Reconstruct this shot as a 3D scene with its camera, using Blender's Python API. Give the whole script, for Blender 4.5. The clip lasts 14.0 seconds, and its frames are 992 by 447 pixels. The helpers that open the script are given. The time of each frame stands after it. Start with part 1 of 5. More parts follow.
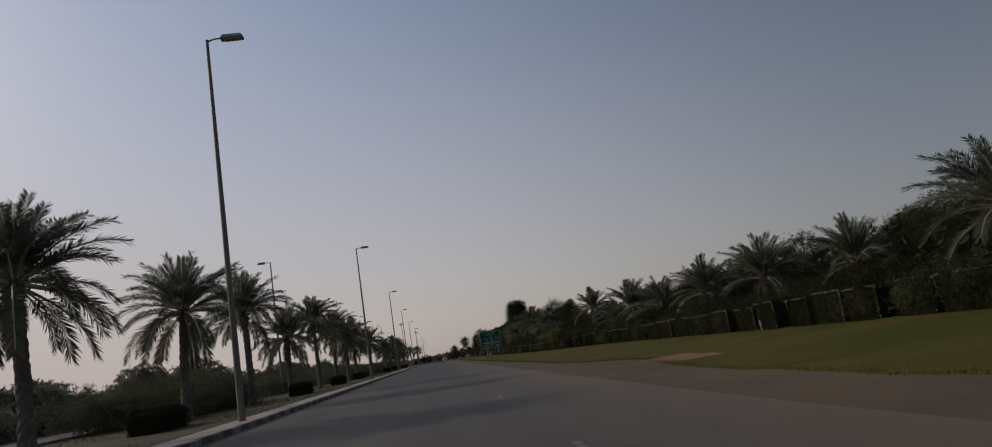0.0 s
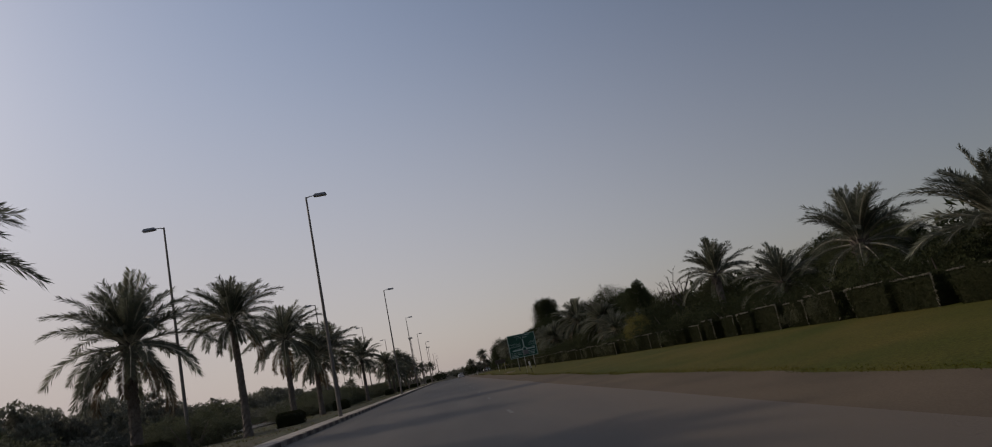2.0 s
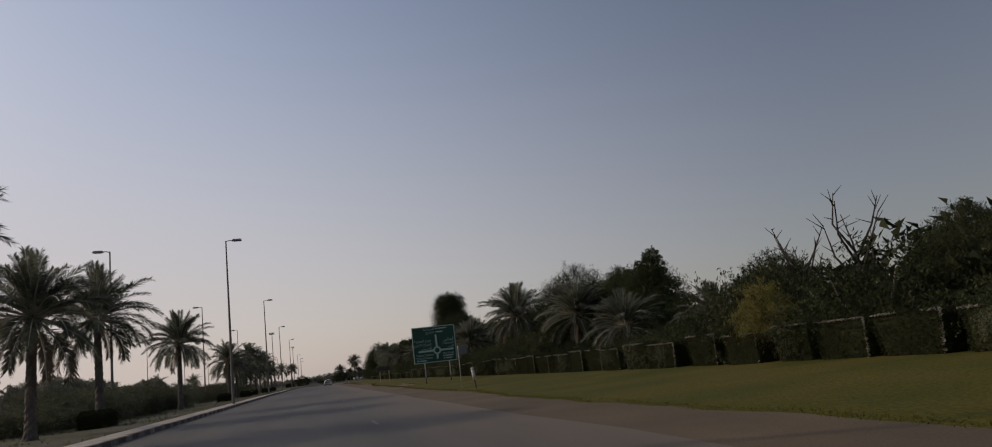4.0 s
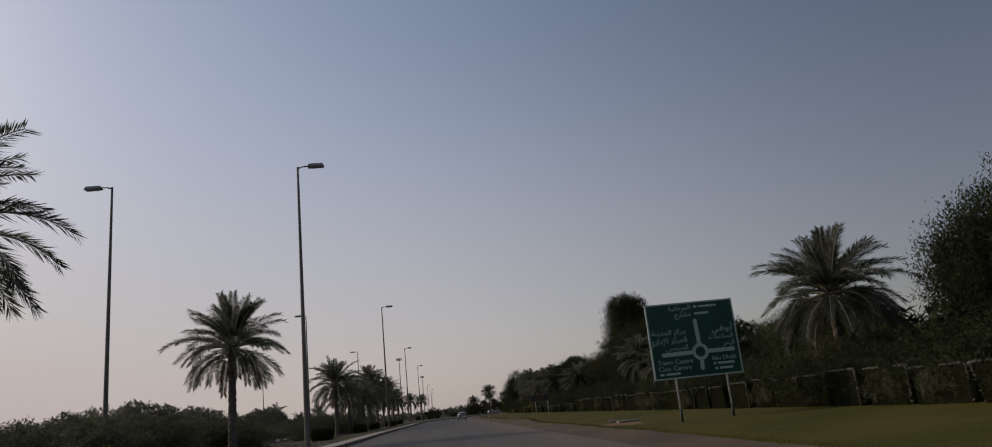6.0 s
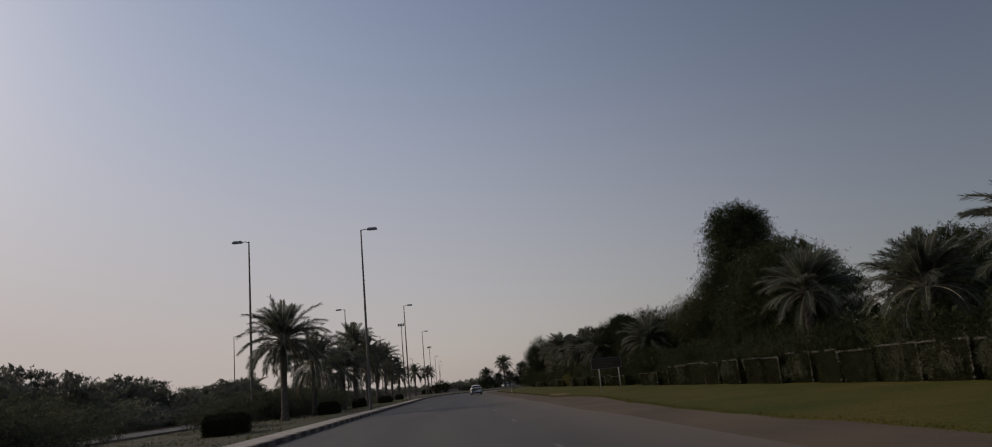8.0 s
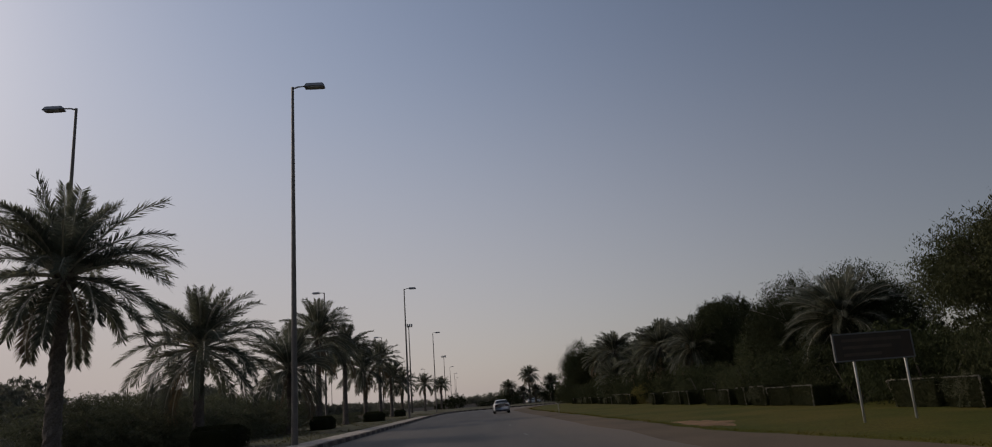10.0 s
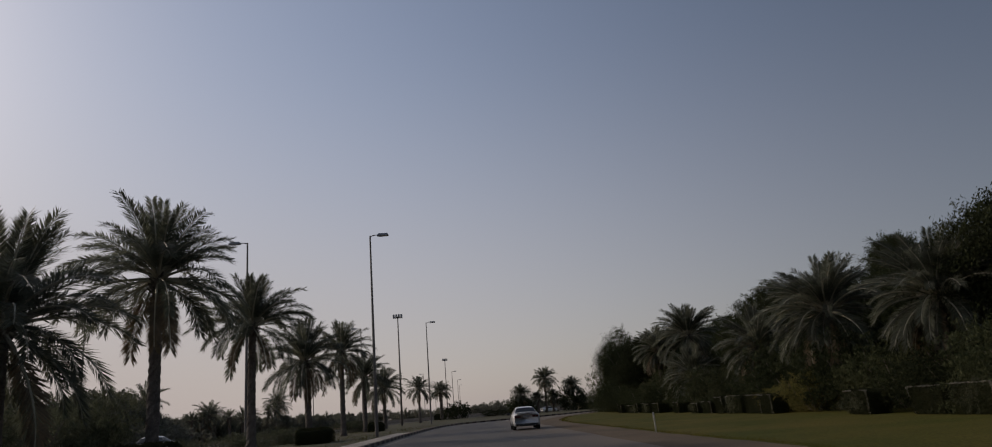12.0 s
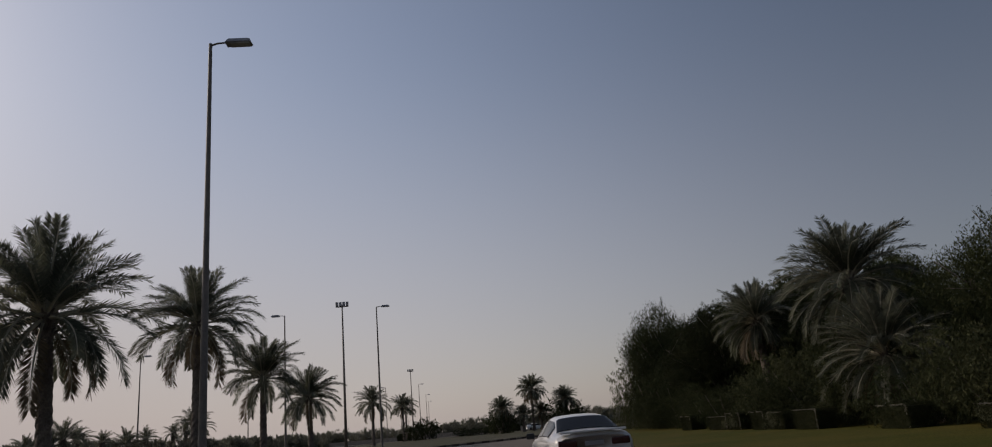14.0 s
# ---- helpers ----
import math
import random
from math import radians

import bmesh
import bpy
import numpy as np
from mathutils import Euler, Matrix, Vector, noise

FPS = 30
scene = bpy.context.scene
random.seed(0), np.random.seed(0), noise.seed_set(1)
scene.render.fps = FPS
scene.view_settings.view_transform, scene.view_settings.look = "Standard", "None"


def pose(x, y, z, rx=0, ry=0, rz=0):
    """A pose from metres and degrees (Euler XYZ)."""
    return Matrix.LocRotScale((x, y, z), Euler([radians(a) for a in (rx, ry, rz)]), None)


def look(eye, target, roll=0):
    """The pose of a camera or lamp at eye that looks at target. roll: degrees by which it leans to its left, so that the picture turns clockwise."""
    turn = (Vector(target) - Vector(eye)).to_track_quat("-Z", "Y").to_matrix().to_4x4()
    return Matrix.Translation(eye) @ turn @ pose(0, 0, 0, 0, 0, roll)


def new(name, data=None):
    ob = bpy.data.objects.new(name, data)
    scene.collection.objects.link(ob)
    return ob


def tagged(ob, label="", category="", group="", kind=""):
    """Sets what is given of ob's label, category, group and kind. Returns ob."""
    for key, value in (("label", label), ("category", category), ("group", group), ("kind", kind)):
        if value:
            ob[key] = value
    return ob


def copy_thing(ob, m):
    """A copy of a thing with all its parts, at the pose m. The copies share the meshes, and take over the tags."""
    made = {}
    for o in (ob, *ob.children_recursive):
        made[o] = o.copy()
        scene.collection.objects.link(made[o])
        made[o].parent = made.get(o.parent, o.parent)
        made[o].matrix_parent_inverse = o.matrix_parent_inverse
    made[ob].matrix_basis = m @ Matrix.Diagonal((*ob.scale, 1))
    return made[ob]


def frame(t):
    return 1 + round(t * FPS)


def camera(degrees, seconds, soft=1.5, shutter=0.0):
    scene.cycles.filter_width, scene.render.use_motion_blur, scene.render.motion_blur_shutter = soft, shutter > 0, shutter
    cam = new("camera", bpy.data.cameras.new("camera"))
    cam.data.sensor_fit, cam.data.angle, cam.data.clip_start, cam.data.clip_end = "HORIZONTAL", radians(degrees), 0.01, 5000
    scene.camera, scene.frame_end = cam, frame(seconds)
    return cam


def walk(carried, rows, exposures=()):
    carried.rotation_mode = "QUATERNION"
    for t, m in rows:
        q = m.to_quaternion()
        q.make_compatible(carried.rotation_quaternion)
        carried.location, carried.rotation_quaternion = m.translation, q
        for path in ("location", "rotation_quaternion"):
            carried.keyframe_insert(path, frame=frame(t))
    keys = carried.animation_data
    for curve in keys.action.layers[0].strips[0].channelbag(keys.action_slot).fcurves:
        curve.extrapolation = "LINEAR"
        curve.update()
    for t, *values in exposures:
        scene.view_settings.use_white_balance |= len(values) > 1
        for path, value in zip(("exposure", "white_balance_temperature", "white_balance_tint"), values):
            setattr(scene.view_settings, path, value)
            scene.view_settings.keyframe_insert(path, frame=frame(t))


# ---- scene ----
cam = camera(68.52, 14.0, soft=1.05)
walk(cam, [
    (0.0, pose(0.00, -0.00, 1.3, 99.84, 8.84, -4.64)),
    (0.3, pose(0.04, 5.28, 1.3, 99.85, 8.87, -4.61)),
    (0.5, pose(0.06, 8.80, 1.3, 99.92, 9.42, -4.98)),
    (0.8, pose(0.10, 14.01, 1.3, 100.57, 9.68, -4.46)),
    (1.0, pose(0.12, 17.48, 1.3, 100.41, 8.70, -3.53)),
    (1.3, pose(0.15, 22.77, 1.3, 100.42, 9.62, -3.72)),
    (1.5, pose(0.17, 26.30, 1.3, 100.71, 10.26, -4.41)),
    (1.8, pose(0.18, 31.66, 1.3, 99.71, 10.83, -2.52)),
    (2.0, pose(0.19, 35.23, 1.3, 101.08, 11.61, -3.45)),
    (2.1, pose(0.20, 37.03, 1.3, 100.90, 7.90, -3.51)),
    (2.2, pose(0.20, 38.83, 1.3, 99.93, 5.65, -1.78)),
    (4.3, pose(0.04, 75.96, 1.3, 101.41, 6.79, -14.34)),
    (4.4, pose(0.02, 77.66, 1.3, 102.75, 6.09, -11.90)),
    (4.5, pose(0.01, 79.36, 1.3, 103.65, 4.17, -7.54)),
    (4.8, pose(-0.04, 84.38, 1.3, 104.99, 3.93, -6.61)),
    (5.0, pose(-0.07, 87.72, 1.3, 105.50, 4.11, -5.09)),
    (5.3, pose(-0.12, 92.61, 1.3, 104.74, 4.63, -4.84)),
    (5.5, pose(-0.15, 95.87, 1.3, 104.86, 5.54, -2.73)),
    (5.6, pose(-0.16, 97.55, 1.3, 104.50, 5.35, -3.95)),
    (5.8, pose(-0.19, 100.91, 1.3, 104.52, 4.91, -4.40)),
    (6.0, pose(-0.22, 104.27, 1.3, 104.30, 5.78, -3.76)),
    (6.3, pose(-0.26, 109.31, 1.3, 104.12, 5.52, -3.71)),
    (6.5, pose(-0.28, 112.67, 1.3, 103.74, 6.30, -3.55)),
    (6.8, pose(-0.30, 117.63, 1.3, 103.23, 5.56, -3.69)),
    (7.0, pose(-0.31, 120.93, 1.3, 102.28, 5.52, -3.81)),
    (7.3, pose(-0.32, 125.83, 1.3, 102.24, 4.76, -4.01)),
    (7.5, pose(-0.33, 129.09, 1.3, 102.43, 5.83, -2.91)),
    (7.8, pose(-0.34, 133.85, 1.3, 102.06, 4.93, -2.84)),
    (8.0, pose(-0.34, 137.02, 1.3, 102.44, 5.40, -3.10)),
    (8.2, pose(-0.34, 140.21, 1.3, 102.56, 5.19, -2.68)),
    (10.3, pose(-0.36, 175.02, 1.3, 103.83, 4.13, -1.79)),
    (10.4, pose(-0.35, 176.66, 1.3, 103.85, 4.45, -1.90)),
    (10.5, pose(-0.35, 178.31, 1.3, 103.88, 5.04, -2.19)),
    (10.8, pose(-0.34, 183.24, 1.3, 103.46, 4.56, -2.51)),
    (11.0, pose(-0.34, 186.52, 1.3, 104.01, 4.64, -2.15)),
    (11.3, pose(-0.33, 191.38, 1.3, 105.02, 3.07, -1.09)),
    (11.5, pose(-0.32, 194.62, 1.3, 103.97, 4.08, -1.04)),
    (11.8, pose(-0.31, 199.40, 1.3, 102.58, 3.53, -1.61)),
    (12.0, pose(-0.30, 202.59, 1.3, 104.44, 4.40, -1.38)),
    (12.3, pose(-0.29, 207.28, 1.3, 103.82, 3.02, -1.33)),
    (12.5, pose(-0.29, 210.41, 1.3, 103.49, 3.46, -0.14)),
    (12.8, pose(-0.28, 215.29, 1.3, 103.49, 3.39, -0.84)),
    (13.0, pose(-0.27, 218.55, 1.3, 103.77, 4.78, -0.00)),
    (13.2, pose(-0.26, 221.78, 1.3, 103.55, 4.30, -0.45)),
    (13.3, pose(-0.26, 223.39, 1.3, 103.40, 4.02, 0.29)),
    (13.4, pose(-0.25, 225.00, 1.3, 102.20, 4.15, -1.25)),
    (13.5, pose(-0.25, 226.62, 1.3, 103.20, 4.26, -2.07)),
    (13.6, pose(-0.25, 228.23, 1.3, 105.16, 3.55, -0.73)),
    (13.7, pose(-0.25, 229.85, 1.3, 106.41, 3.88, -4.26)),
    (13.8, pose(-0.24, 231.47, 1.3, 107.99, 5.22, -4.62)),
    (13.9, pose(-0.24, 233.08, 1.3, 107.24, 5.88, -2.01)),
    (14.0, pose(-0.24, 234.70, 1.3, 105.64, 4.96, -3.57)),
], exposures=((0.0, 0.14, 6600, 12), (2.2, 0.2, 6600, 12), (3.5, 0.34, 6600, 12), (4.5, 0.42, 6850, 13), (5.0, 0.28, 6600, 12), (6.0, 0.2, 6600, 12), (7.0, 0.1, 6600, 12), (10.5, 0.1, 6600, 12), (14.0, 0.12, 6600, 12)))

# ---------------------------------------------------------------- world and sun
SUN_AZ, SUN_EL = -63.0, 27.0          # degrees from +y towards +x, and above the ground
world = bpy.data.worlds.new("world")
scene.world = world
world.use_nodes = True
wn = world.node_tree
sky = wn.nodes.new("ShaderNodeTexSky")
sky.sky_type, sky.sun_disc = "NISHITA", False
sky.sun_elevation, sky.sun_rotation = radians(SUN_EL), radians(SUN_AZ)
sky.air_density, sky.dust_density, sky.ozone_density, sky.altitude = 1.0, 1.8, 1.1, 200.0
bg = wn.nodes["Background"]
haze = wn.nodes.new("ShaderNodeMix")          # desert dust that greys and warms the whole sky
haze.data_type = "RGBA"
up = wn.nodes.new("ShaderNodeTexCoord")
split = wn.nodes.new("ShaderNodeSeparateXYZ")
rise = wn.nodes.new("ShaderNodeMapRange")
rise.interpolation_type = "SMOOTHSTEP"
rise.inputs["From Min"].default_value, rise.inputs["From Max"].default_value = -0.02, 0.55
rise.inputs["To Min"].default_value, rise.inputs["To Max"].default_value = 0.6, 0.12
wn.links.new(up.outputs["Generated"], split.inputs[0])
wn.links.new(split.outputs["Z"], rise.inputs["Value"])
sa, se = radians(SUN_AZ), radians(SUN_EL)
toward = wn.nodes.new("ShaderNodeVectorMath")          # 1 towards the sun's side, -1 away from it
toward.operation = "DOT_PRODUCT"
toward.inputs[1].default_value = (math.sin(sa), math.cos(sa), 0)
wn.links.new(up.outputs["Generated"], toward.inputs[0])
glow = wn.nodes.new("ShaderNodeMapRange")
glow.inputs["From Min"].default_value, glow.inputs["From Max"].default_value = -0.2, 0.9
glow.inputs["To Min"].default_value, glow.inputs["To Max"].default_value = 0.75, 1.7
wn.links.new(toward.outputs["Value"], glow.inputs["Value"])
thick = wn.nodes.new("ShaderNodeMath")
thick.operation = "MULTIPLY"
wn.links.new(rise.outputs[0], thick.inputs[0])
wn.links.new(glow.outputs[0], thick.inputs[1])
wn.links.new(thick.outputs[0], haze.inputs["Factor"])
deep = wn.nodes.new("ShaderNodeMapRange")
deep.interpolation_type = "SMOOTHSTEP"
deep.inputs["From Min"].default_value, deep.inputs["From Max"].default_value = -0.45, 0.6
deep.inputs["To Min"].default_value, deep.inputs["To Max"].default_value = 0.048, 0.094
wn.links.new(toward.outputs["Value"], deep.inputs["Value"])
wn.links.new(deep.outputs[0], bg.inputs["Strength"])
haze.inputs["B"].default_value = (4.27, 3.79, 3.73, 1)
wn.links.new(sky.outputs[0], haze.inputs["A"])
wn.links.new(haze.outputs["Result"], bg.inputs["Color"])
sun = new("sun", bpy.data.lights.new("sun", "SUN"))
sun.data.energy, sun.data.angle, sun.data.color = 1.0, radians(1.5), (1.0, 0.86, 0.70)
sun.matrix_world = look((60 * math.sin(sa) * math.cos(se), 60 * math.cos(sa) * math.cos(se), 60 * math.sin(se)), (0, 0, 0))


# ---------------------------------------------------------------- materials
def material(name, base, other=None, scale=4.0, rough=0.8, metal=0.0, bump=0.0, fine=None, spots=0.0, island=0.0, objrand=0.0,
             coords="Object", stretch=None, trans=0.0, coat=0.0, spec=0.5):
    """Two colours mixed by noise at two scales, with bump, and variation by piece where asked."""
    m = bpy.data.materials.new(name)
    m.use_nodes = True
    nt = m.node_tree
    b = nt.nodes["Principled BSDF"]
    b.inputs["Roughness"].default_value = rough
    b.inputs["Metallic"].default_value = metal
    b.inputs["Coat Weight"].default_value = coat
    b.inputs["Specular IOR Level"].default_value = spec
    other = other or base
    tc = nt.nodes.new("ShaderNodeTexCoord")
    src = tc.outputs[coords]
    if stretch:
        mp = nt.nodes.new("ShaderNodeMapping")
        mp.inputs["Scale"].default_value = stretch
        nt.links.new(src, mp.inputs["Vector"])
        src = mp.outputs[0]
    n1 = nt.nodes.new("ShaderNodeTexNoise")
    n1.inputs["Scale"].default_value, n1.inputs["Detail"].default_value = scale, 5.0
    nt.links.new(src, n1.inputs["Vector"])
    ramp = nt.nodes.new("ShaderNodeMapRange")
    ramp.inputs["From Min"].default_value, ramp.inputs["From Max"].default_value = 0.35, 0.65
    nt.links.new(n1.outputs["Fac"], ramp.inputs["Value"])
    mix = nt.nodes.new("ShaderNodeMix")
    mix.data_type = "RGBA"
    mix.inputs["A"].default_value, mix.inputs["B"].default_value = (*base, 1), (*other, 1)
    nt.links.new(ramp.outputs[0], mix.inputs["Factor"])
    out = mix.outputs["Result"]
    n2 = nt.nodes.new("ShaderNodeTexNoise")
    n2.inputs["Scale"].default_value, n2.inputs["Detail"].default_value = fine or scale * 14, 3.0
    nt.links.new(src, n2.inputs["Vector"])
    value = nt.nodes.new("ShaderNodeMapRange")
    value.inputs["From Min"].default_value, value.inputs["From Max"].default_value = 0.3, 0.7
    value.inputs["To Min"].default_value, value.inputs["To Max"].default_value = 1 - spots, 1 + spots
    nt.links.new(n2.outputs["Fac"], value.inputs["Value"])
    fac = value.outputs[0]
    for amount, node, sock in ((island, "ShaderNodeNewGeometry", "Random Per Island"), (objrand, "ShaderNodeObjectInfo", "Random")):
        if amount:
            r = nt.nodes.new(node)
            k = nt.nodes.new("ShaderNodeMapRange")
            k.inputs["To Min"].default_value, k.inputs["To Max"].default_value = 1 - amount, 1 + amount
            nt.links.new(r.outputs[sock], k.inputs["Value"])
            mul = nt.nodes.new("ShaderNodeMath")
            mul.operation = "MULTIPLY"
            nt.links.new(fac, mul.inputs[0])
            nt.links.new(k.outputs[0], mul.inputs[1])
            fac = mul.outputs[0]
    vm = nt.nodes.new("ShaderNodeVectorMath")
    vm.operation = "SCALE"
    nt.links.new(out, vm.inputs[0])
    nt.links.new(fac, vm.inputs["Scale"])
    nt.links.new(vm.outputs[0], b.inputs["Base Color"])
    if bump:
        bp = nt.nodes.new("ShaderNodeBump")
        bp.inputs["Strength"].default_value, bp.inputs["Distance"].default_value = bump, 0.02
        nt.links.new(n2.outputs["Fac"], bp.inputs["Height"])
        nt.links.new(bp.outputs[0], b.inputs["Normal"])
    if trans:
        t = nt.nodes.new("ShaderNodeBsdfTranslucent")
        nt.links.new(vm.outputs[0], t.inputs["Color"])
        ms = nt.nodes.new("ShaderNodeMixShader")
        ms.inputs[0].default_value = trans
        nt.links.new(b.outputs[0], ms.inputs[1])
        nt.links.new(t.outputs[0], ms.inputs[2])
        nt.links.new(ms.outputs[0], nt.nodes["Material Output"].inputs["Surface"])
    return m


ASPHALT = material("asphalt", (0.062, 0.054, 0.044), (0.092, 0.079, 0.063), 0.35, 0.76, bump=0.35, fine=60, spots=0.25, stretch=(1.6, 0.12, 1))
SAND = material("sand", (0.21, 0.14, 0.085), (0.15, 0.105, 0.065), 0.25, 0.95, bump=0.4, fine=9, spots=0.3, spec=0.15)
ORANGE_SAND = material("orange_sand", (0.27, 0.165, 0.09), (0.19, 0.12, 0.07), 0.5, 0.95, bump=0.5, fine=12, spots=0.35, spec=0.1)
SHOULDER = material("dusty_shoulder", (0.155, 0.116, 0.076), (0.112, 0.086, 0.058), 0.35, 0.95, bump=0.25, fine=38, spots=0.16, stretch=(1.0, 0.6, 1), spec=0.15)
ISLAND = material("island_ground", (0.072, 0.075, 0.04), (0.12, 0.105, 0.075), 0.3, 0.95, bump=0.5, fine=11, spots=0.35, spec=0.1)
SOIL = material("planting_soil", (0.105, 0.09, 0.065), (0.06, 0.07, 0.033), 0.35, 0.95, bump=0.5, fine=11, spots=0.35, spec=0.15)
GRASS = material("lawn", (0.064, 0.07, 0.012), (0.108, 0.088, 0.02), 0.22, 0.9, bump=0.6, fine=16, spots=0.35, spec=0.08)
BLADE = material("grass_blade", (0.064, 0.07, 0.008), (0.105, 0.083, 0.014), 1.0, 0.8, island=0.3, trans=0.5, spec=0.1)
KERB_PALE = material("kerb_faded_paint", (0.29, 0.245, 0.2), (0.2, 0.165, 0.135), 2.5, 0.85, bump=0.3, spots=0.25, objrand=0.22)
KERB_DARK = material("kerb_black_paint", (0.08, 0.06, 0.05), (0.125, 0.095, 0.076), 2.5, 0.85, bump=0.3, spots=0.3, objrand=0.2)
PAVING = material("paving", (0.44, 0.39, 0.33), (0.32, 0.28, 0.235), 0.8, 0.9, bump=0.3, fine=8, spots=0.22)
PAINT_LINE = material("road_paint", (0.21, 0.2, 0.18), (0.10, 0.095, 0.085), 3.0, 0.8, spots=0.4, fine=22)
CONCRETE = material("concrete", (0.34, 0.30, 0.25), (0.25, 0.22, 0.18), 2.0, 0.9, bump=0.3, spots=0.2)
FROND = material("palm_frond", (0.122, 0.132, 0.094), (0.158, 0.162, 0.12), 1.3, 0.5, spots=0.2, island=0.25, objrand=0.3, trans=0.58, spec=0.15)
FROND_DRY = material("palm_frond_dry", (0.19, 0.14, 0.085), (0.13, 0.10, 0.06), 1.5, 0.8, spots=0.2, island=0.25, objrand=0.25, trans=0.2)
RACHIS = material("palm_rachis", (0.30, 0.28, 0.205), (0.40, 0.365, 0.275), 3.0, 0.5, objrand=0.35)
BARK_PALM = material("palm_bark", (0.165, 0.135, 0.11), (0.10, 0.083, 0.07), 2.2, 0.95, bump=0.8, fine=18, spots=0.35)
BARK = material("tree_bark", (0.21, 0.175, 0.14), (0.13, 0.105, 0.085), 3.0, 0.95, bump=0.8, fine=25, spots=0.3, stretch=(1, 1, 0.25))
DEADWOOD = material("dead_wood", (0.07, 0.058, 0.048), (0.045, 0.037, 0.03), 3.0, 0.95, bump=0.6, spots=0.3)
LEAF = material("leaf", (0.034, 0.042, 0.018), (0.050, 0.056, 0.024), 0.6, 0.8, island=0.3, objrand=0.3, trans=0.14, spec=0.1)
LEAF_OLIVE = material("leaf_olive", (0.058, 0.066, 0.030), (0.080, 0.084, 0.038), 0.6, 0.8, island=0.3, objrand=0.25, trans=0.25, spec=0.15)
# dusty grey-green leaves, made paler still to paint in haze before far trees
LEAF_DUSTY_HAZE = material("leaf_dusty_haze", (0.155, 0.16, 0.12), (0.195, 0.19, 0.148), 0.6, 0.7, island=0.25, objrand=0.2, trans=0.45, spec=0.25)
LEAF_MEDIAN = material("leaf_median", (0.088, 0.098, 0.058), (0.12, 0.124, 0.078), 0.6, 0.75, island=0.3, objrand=0.25, trans=0.4, spec=0.2)
LEAF_YELLOW = material("leaf_yellow", (0.17, 0.16, 0.045), (0.22, 0.175, 0.06), 0.7, 0.8, island=0.3, trans=0.35, spec=0.15)
LEAF_HEDGE = material("leaf_hedge", (0.026, 0.031, 0.013), (0.042, 0.044, 0.018), 0.9, 0.8, island=0.2, objrand=0.2, trans=0.15, spec=0.1)
LEAF_SHOOT = material("leaf_shoot", (0.10, 0.105, 0.06), (0.15, 0.145, 0.09), 1.2, 0.8, island=0.3, objrand=0.3, trans=0.3, spec=0.15)
# pale cut twigs, also used as painted sunlight on upright hedge corners
TWIGS_SUNLIT = material("clipped_twigs_sunlit", (0.30, 0.27, 0.21), (0.20, 0.18, 0.135), 2.0, 0.9, island=0.3)
WEED = material("dry_weed", (0.115, 0.12, 0.05), (0.16, 0.14, 0.075), 0.8, 0.85, island=0.35, trans=0.4, spec=0.15)
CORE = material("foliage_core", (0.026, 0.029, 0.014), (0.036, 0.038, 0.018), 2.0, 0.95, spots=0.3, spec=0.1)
STEEL_PAINT = material("lamp_post_paint", (0.19, 0.165, 0.145), (0.14, 0.122, 0.108), 1.2, 0.55, metal=0.1, spots=0.15)
HEAD_GREY = material("lamp_head_grey", (0.33, 0.33, 0.34), (0.26, 0.26, 0.27), 2.0, 0.45, metal=0.4)
LENS_GLASS = material("lamp_lens", (0.45, 0.46, 0.46), (0.38, 0.39, 0.4), 3.0, 0.2)
GALV = material("galvanised_steel", (0.58, 0.57, 0.54), (0.46, 0.45, 0.43), 6.0, 0.55, metal=0.1, spots=0.15)
SIGN_GREEN = material("sign_green", (0.003, 0.07, 0.04), (0.003, 0.055, 0.032), 1.0, 0.45, spots=0.1)
SIGN_WHITE = material("sign_white", (0.46, 0.57, 0.51), (0.38, 0.48, 0.43), 3.0, 0.5)
SIGN_BROWN = material("sign_brown", (0.055, 0.035, 0.022), (0.04, 0.028, 0.02), 2.0, 0.6)
SIGN_TAN = material("sign_faded_tan", (0.09, 0.065, 0.045), (0.07, 0.05, 0.035), 4.0, 0.6)
SIGN_BACK = material("sign_back_grey", (0.17, 0.17, 0.165), (0.13, 0.13, 0.13), 3.0, 0.5, metal=0.3)
WHITE_POST = material("white_post", (0.70, 0.68, 0.63), (0.55, 0.53, 0.48), 4.0, 0.6)
CAR_WHITE = material("car_white", (0.80, 0.79, 0.77), (0.74, 0.73, 0.71), 0.8, 0.3, coat=0.6, spots=0.03)
CAR_GREY = material("car_silver", (0.32, 0.33, 0.34), (0.28, 0.29, 0.30), 0.8, 0.3, metal=0.5, coat=0.6)
TRIM_BLACK = material("black_plastic", (0.018, 0.018, 0.018), (0.03, 0.03, 0.03), 6.0, 0.55)
RUBBER = material("tyre_rubber", (0.02, 0.02, 0.02), (0.04, 0.038, 0.035), 8.0, 0.85)
RIM = material("alloy_rim", (0.45, 0.45, 0.46), (0.35, 0.35, 0.36), 5.0, 0.3, metal=0.8)
GLASS_DARK = material("tinted_glass", (0.010, 0.011, 0.012), (0.014, 0.015, 0.015), 1.0, 0.12, spec=0.08)
LIGHT_RED = material("tail_light_red", (0.055, 0.008, 0.008), (0.035, 0.006, 0.006), 8.0, 0.25, coat=0.2)
LIGHT_CLEAR = material("lamp_clear", (0.55, 0.55, 0.56), (0.4, 0.4, 0.4), 8.0, 0.15, coat=0.5)
STONE = material("stone", (0.2, 0.165, 0.12), (0.13, 0.105, 0.08), 3.0, 0.95, bump=0.5, spots=0.3)


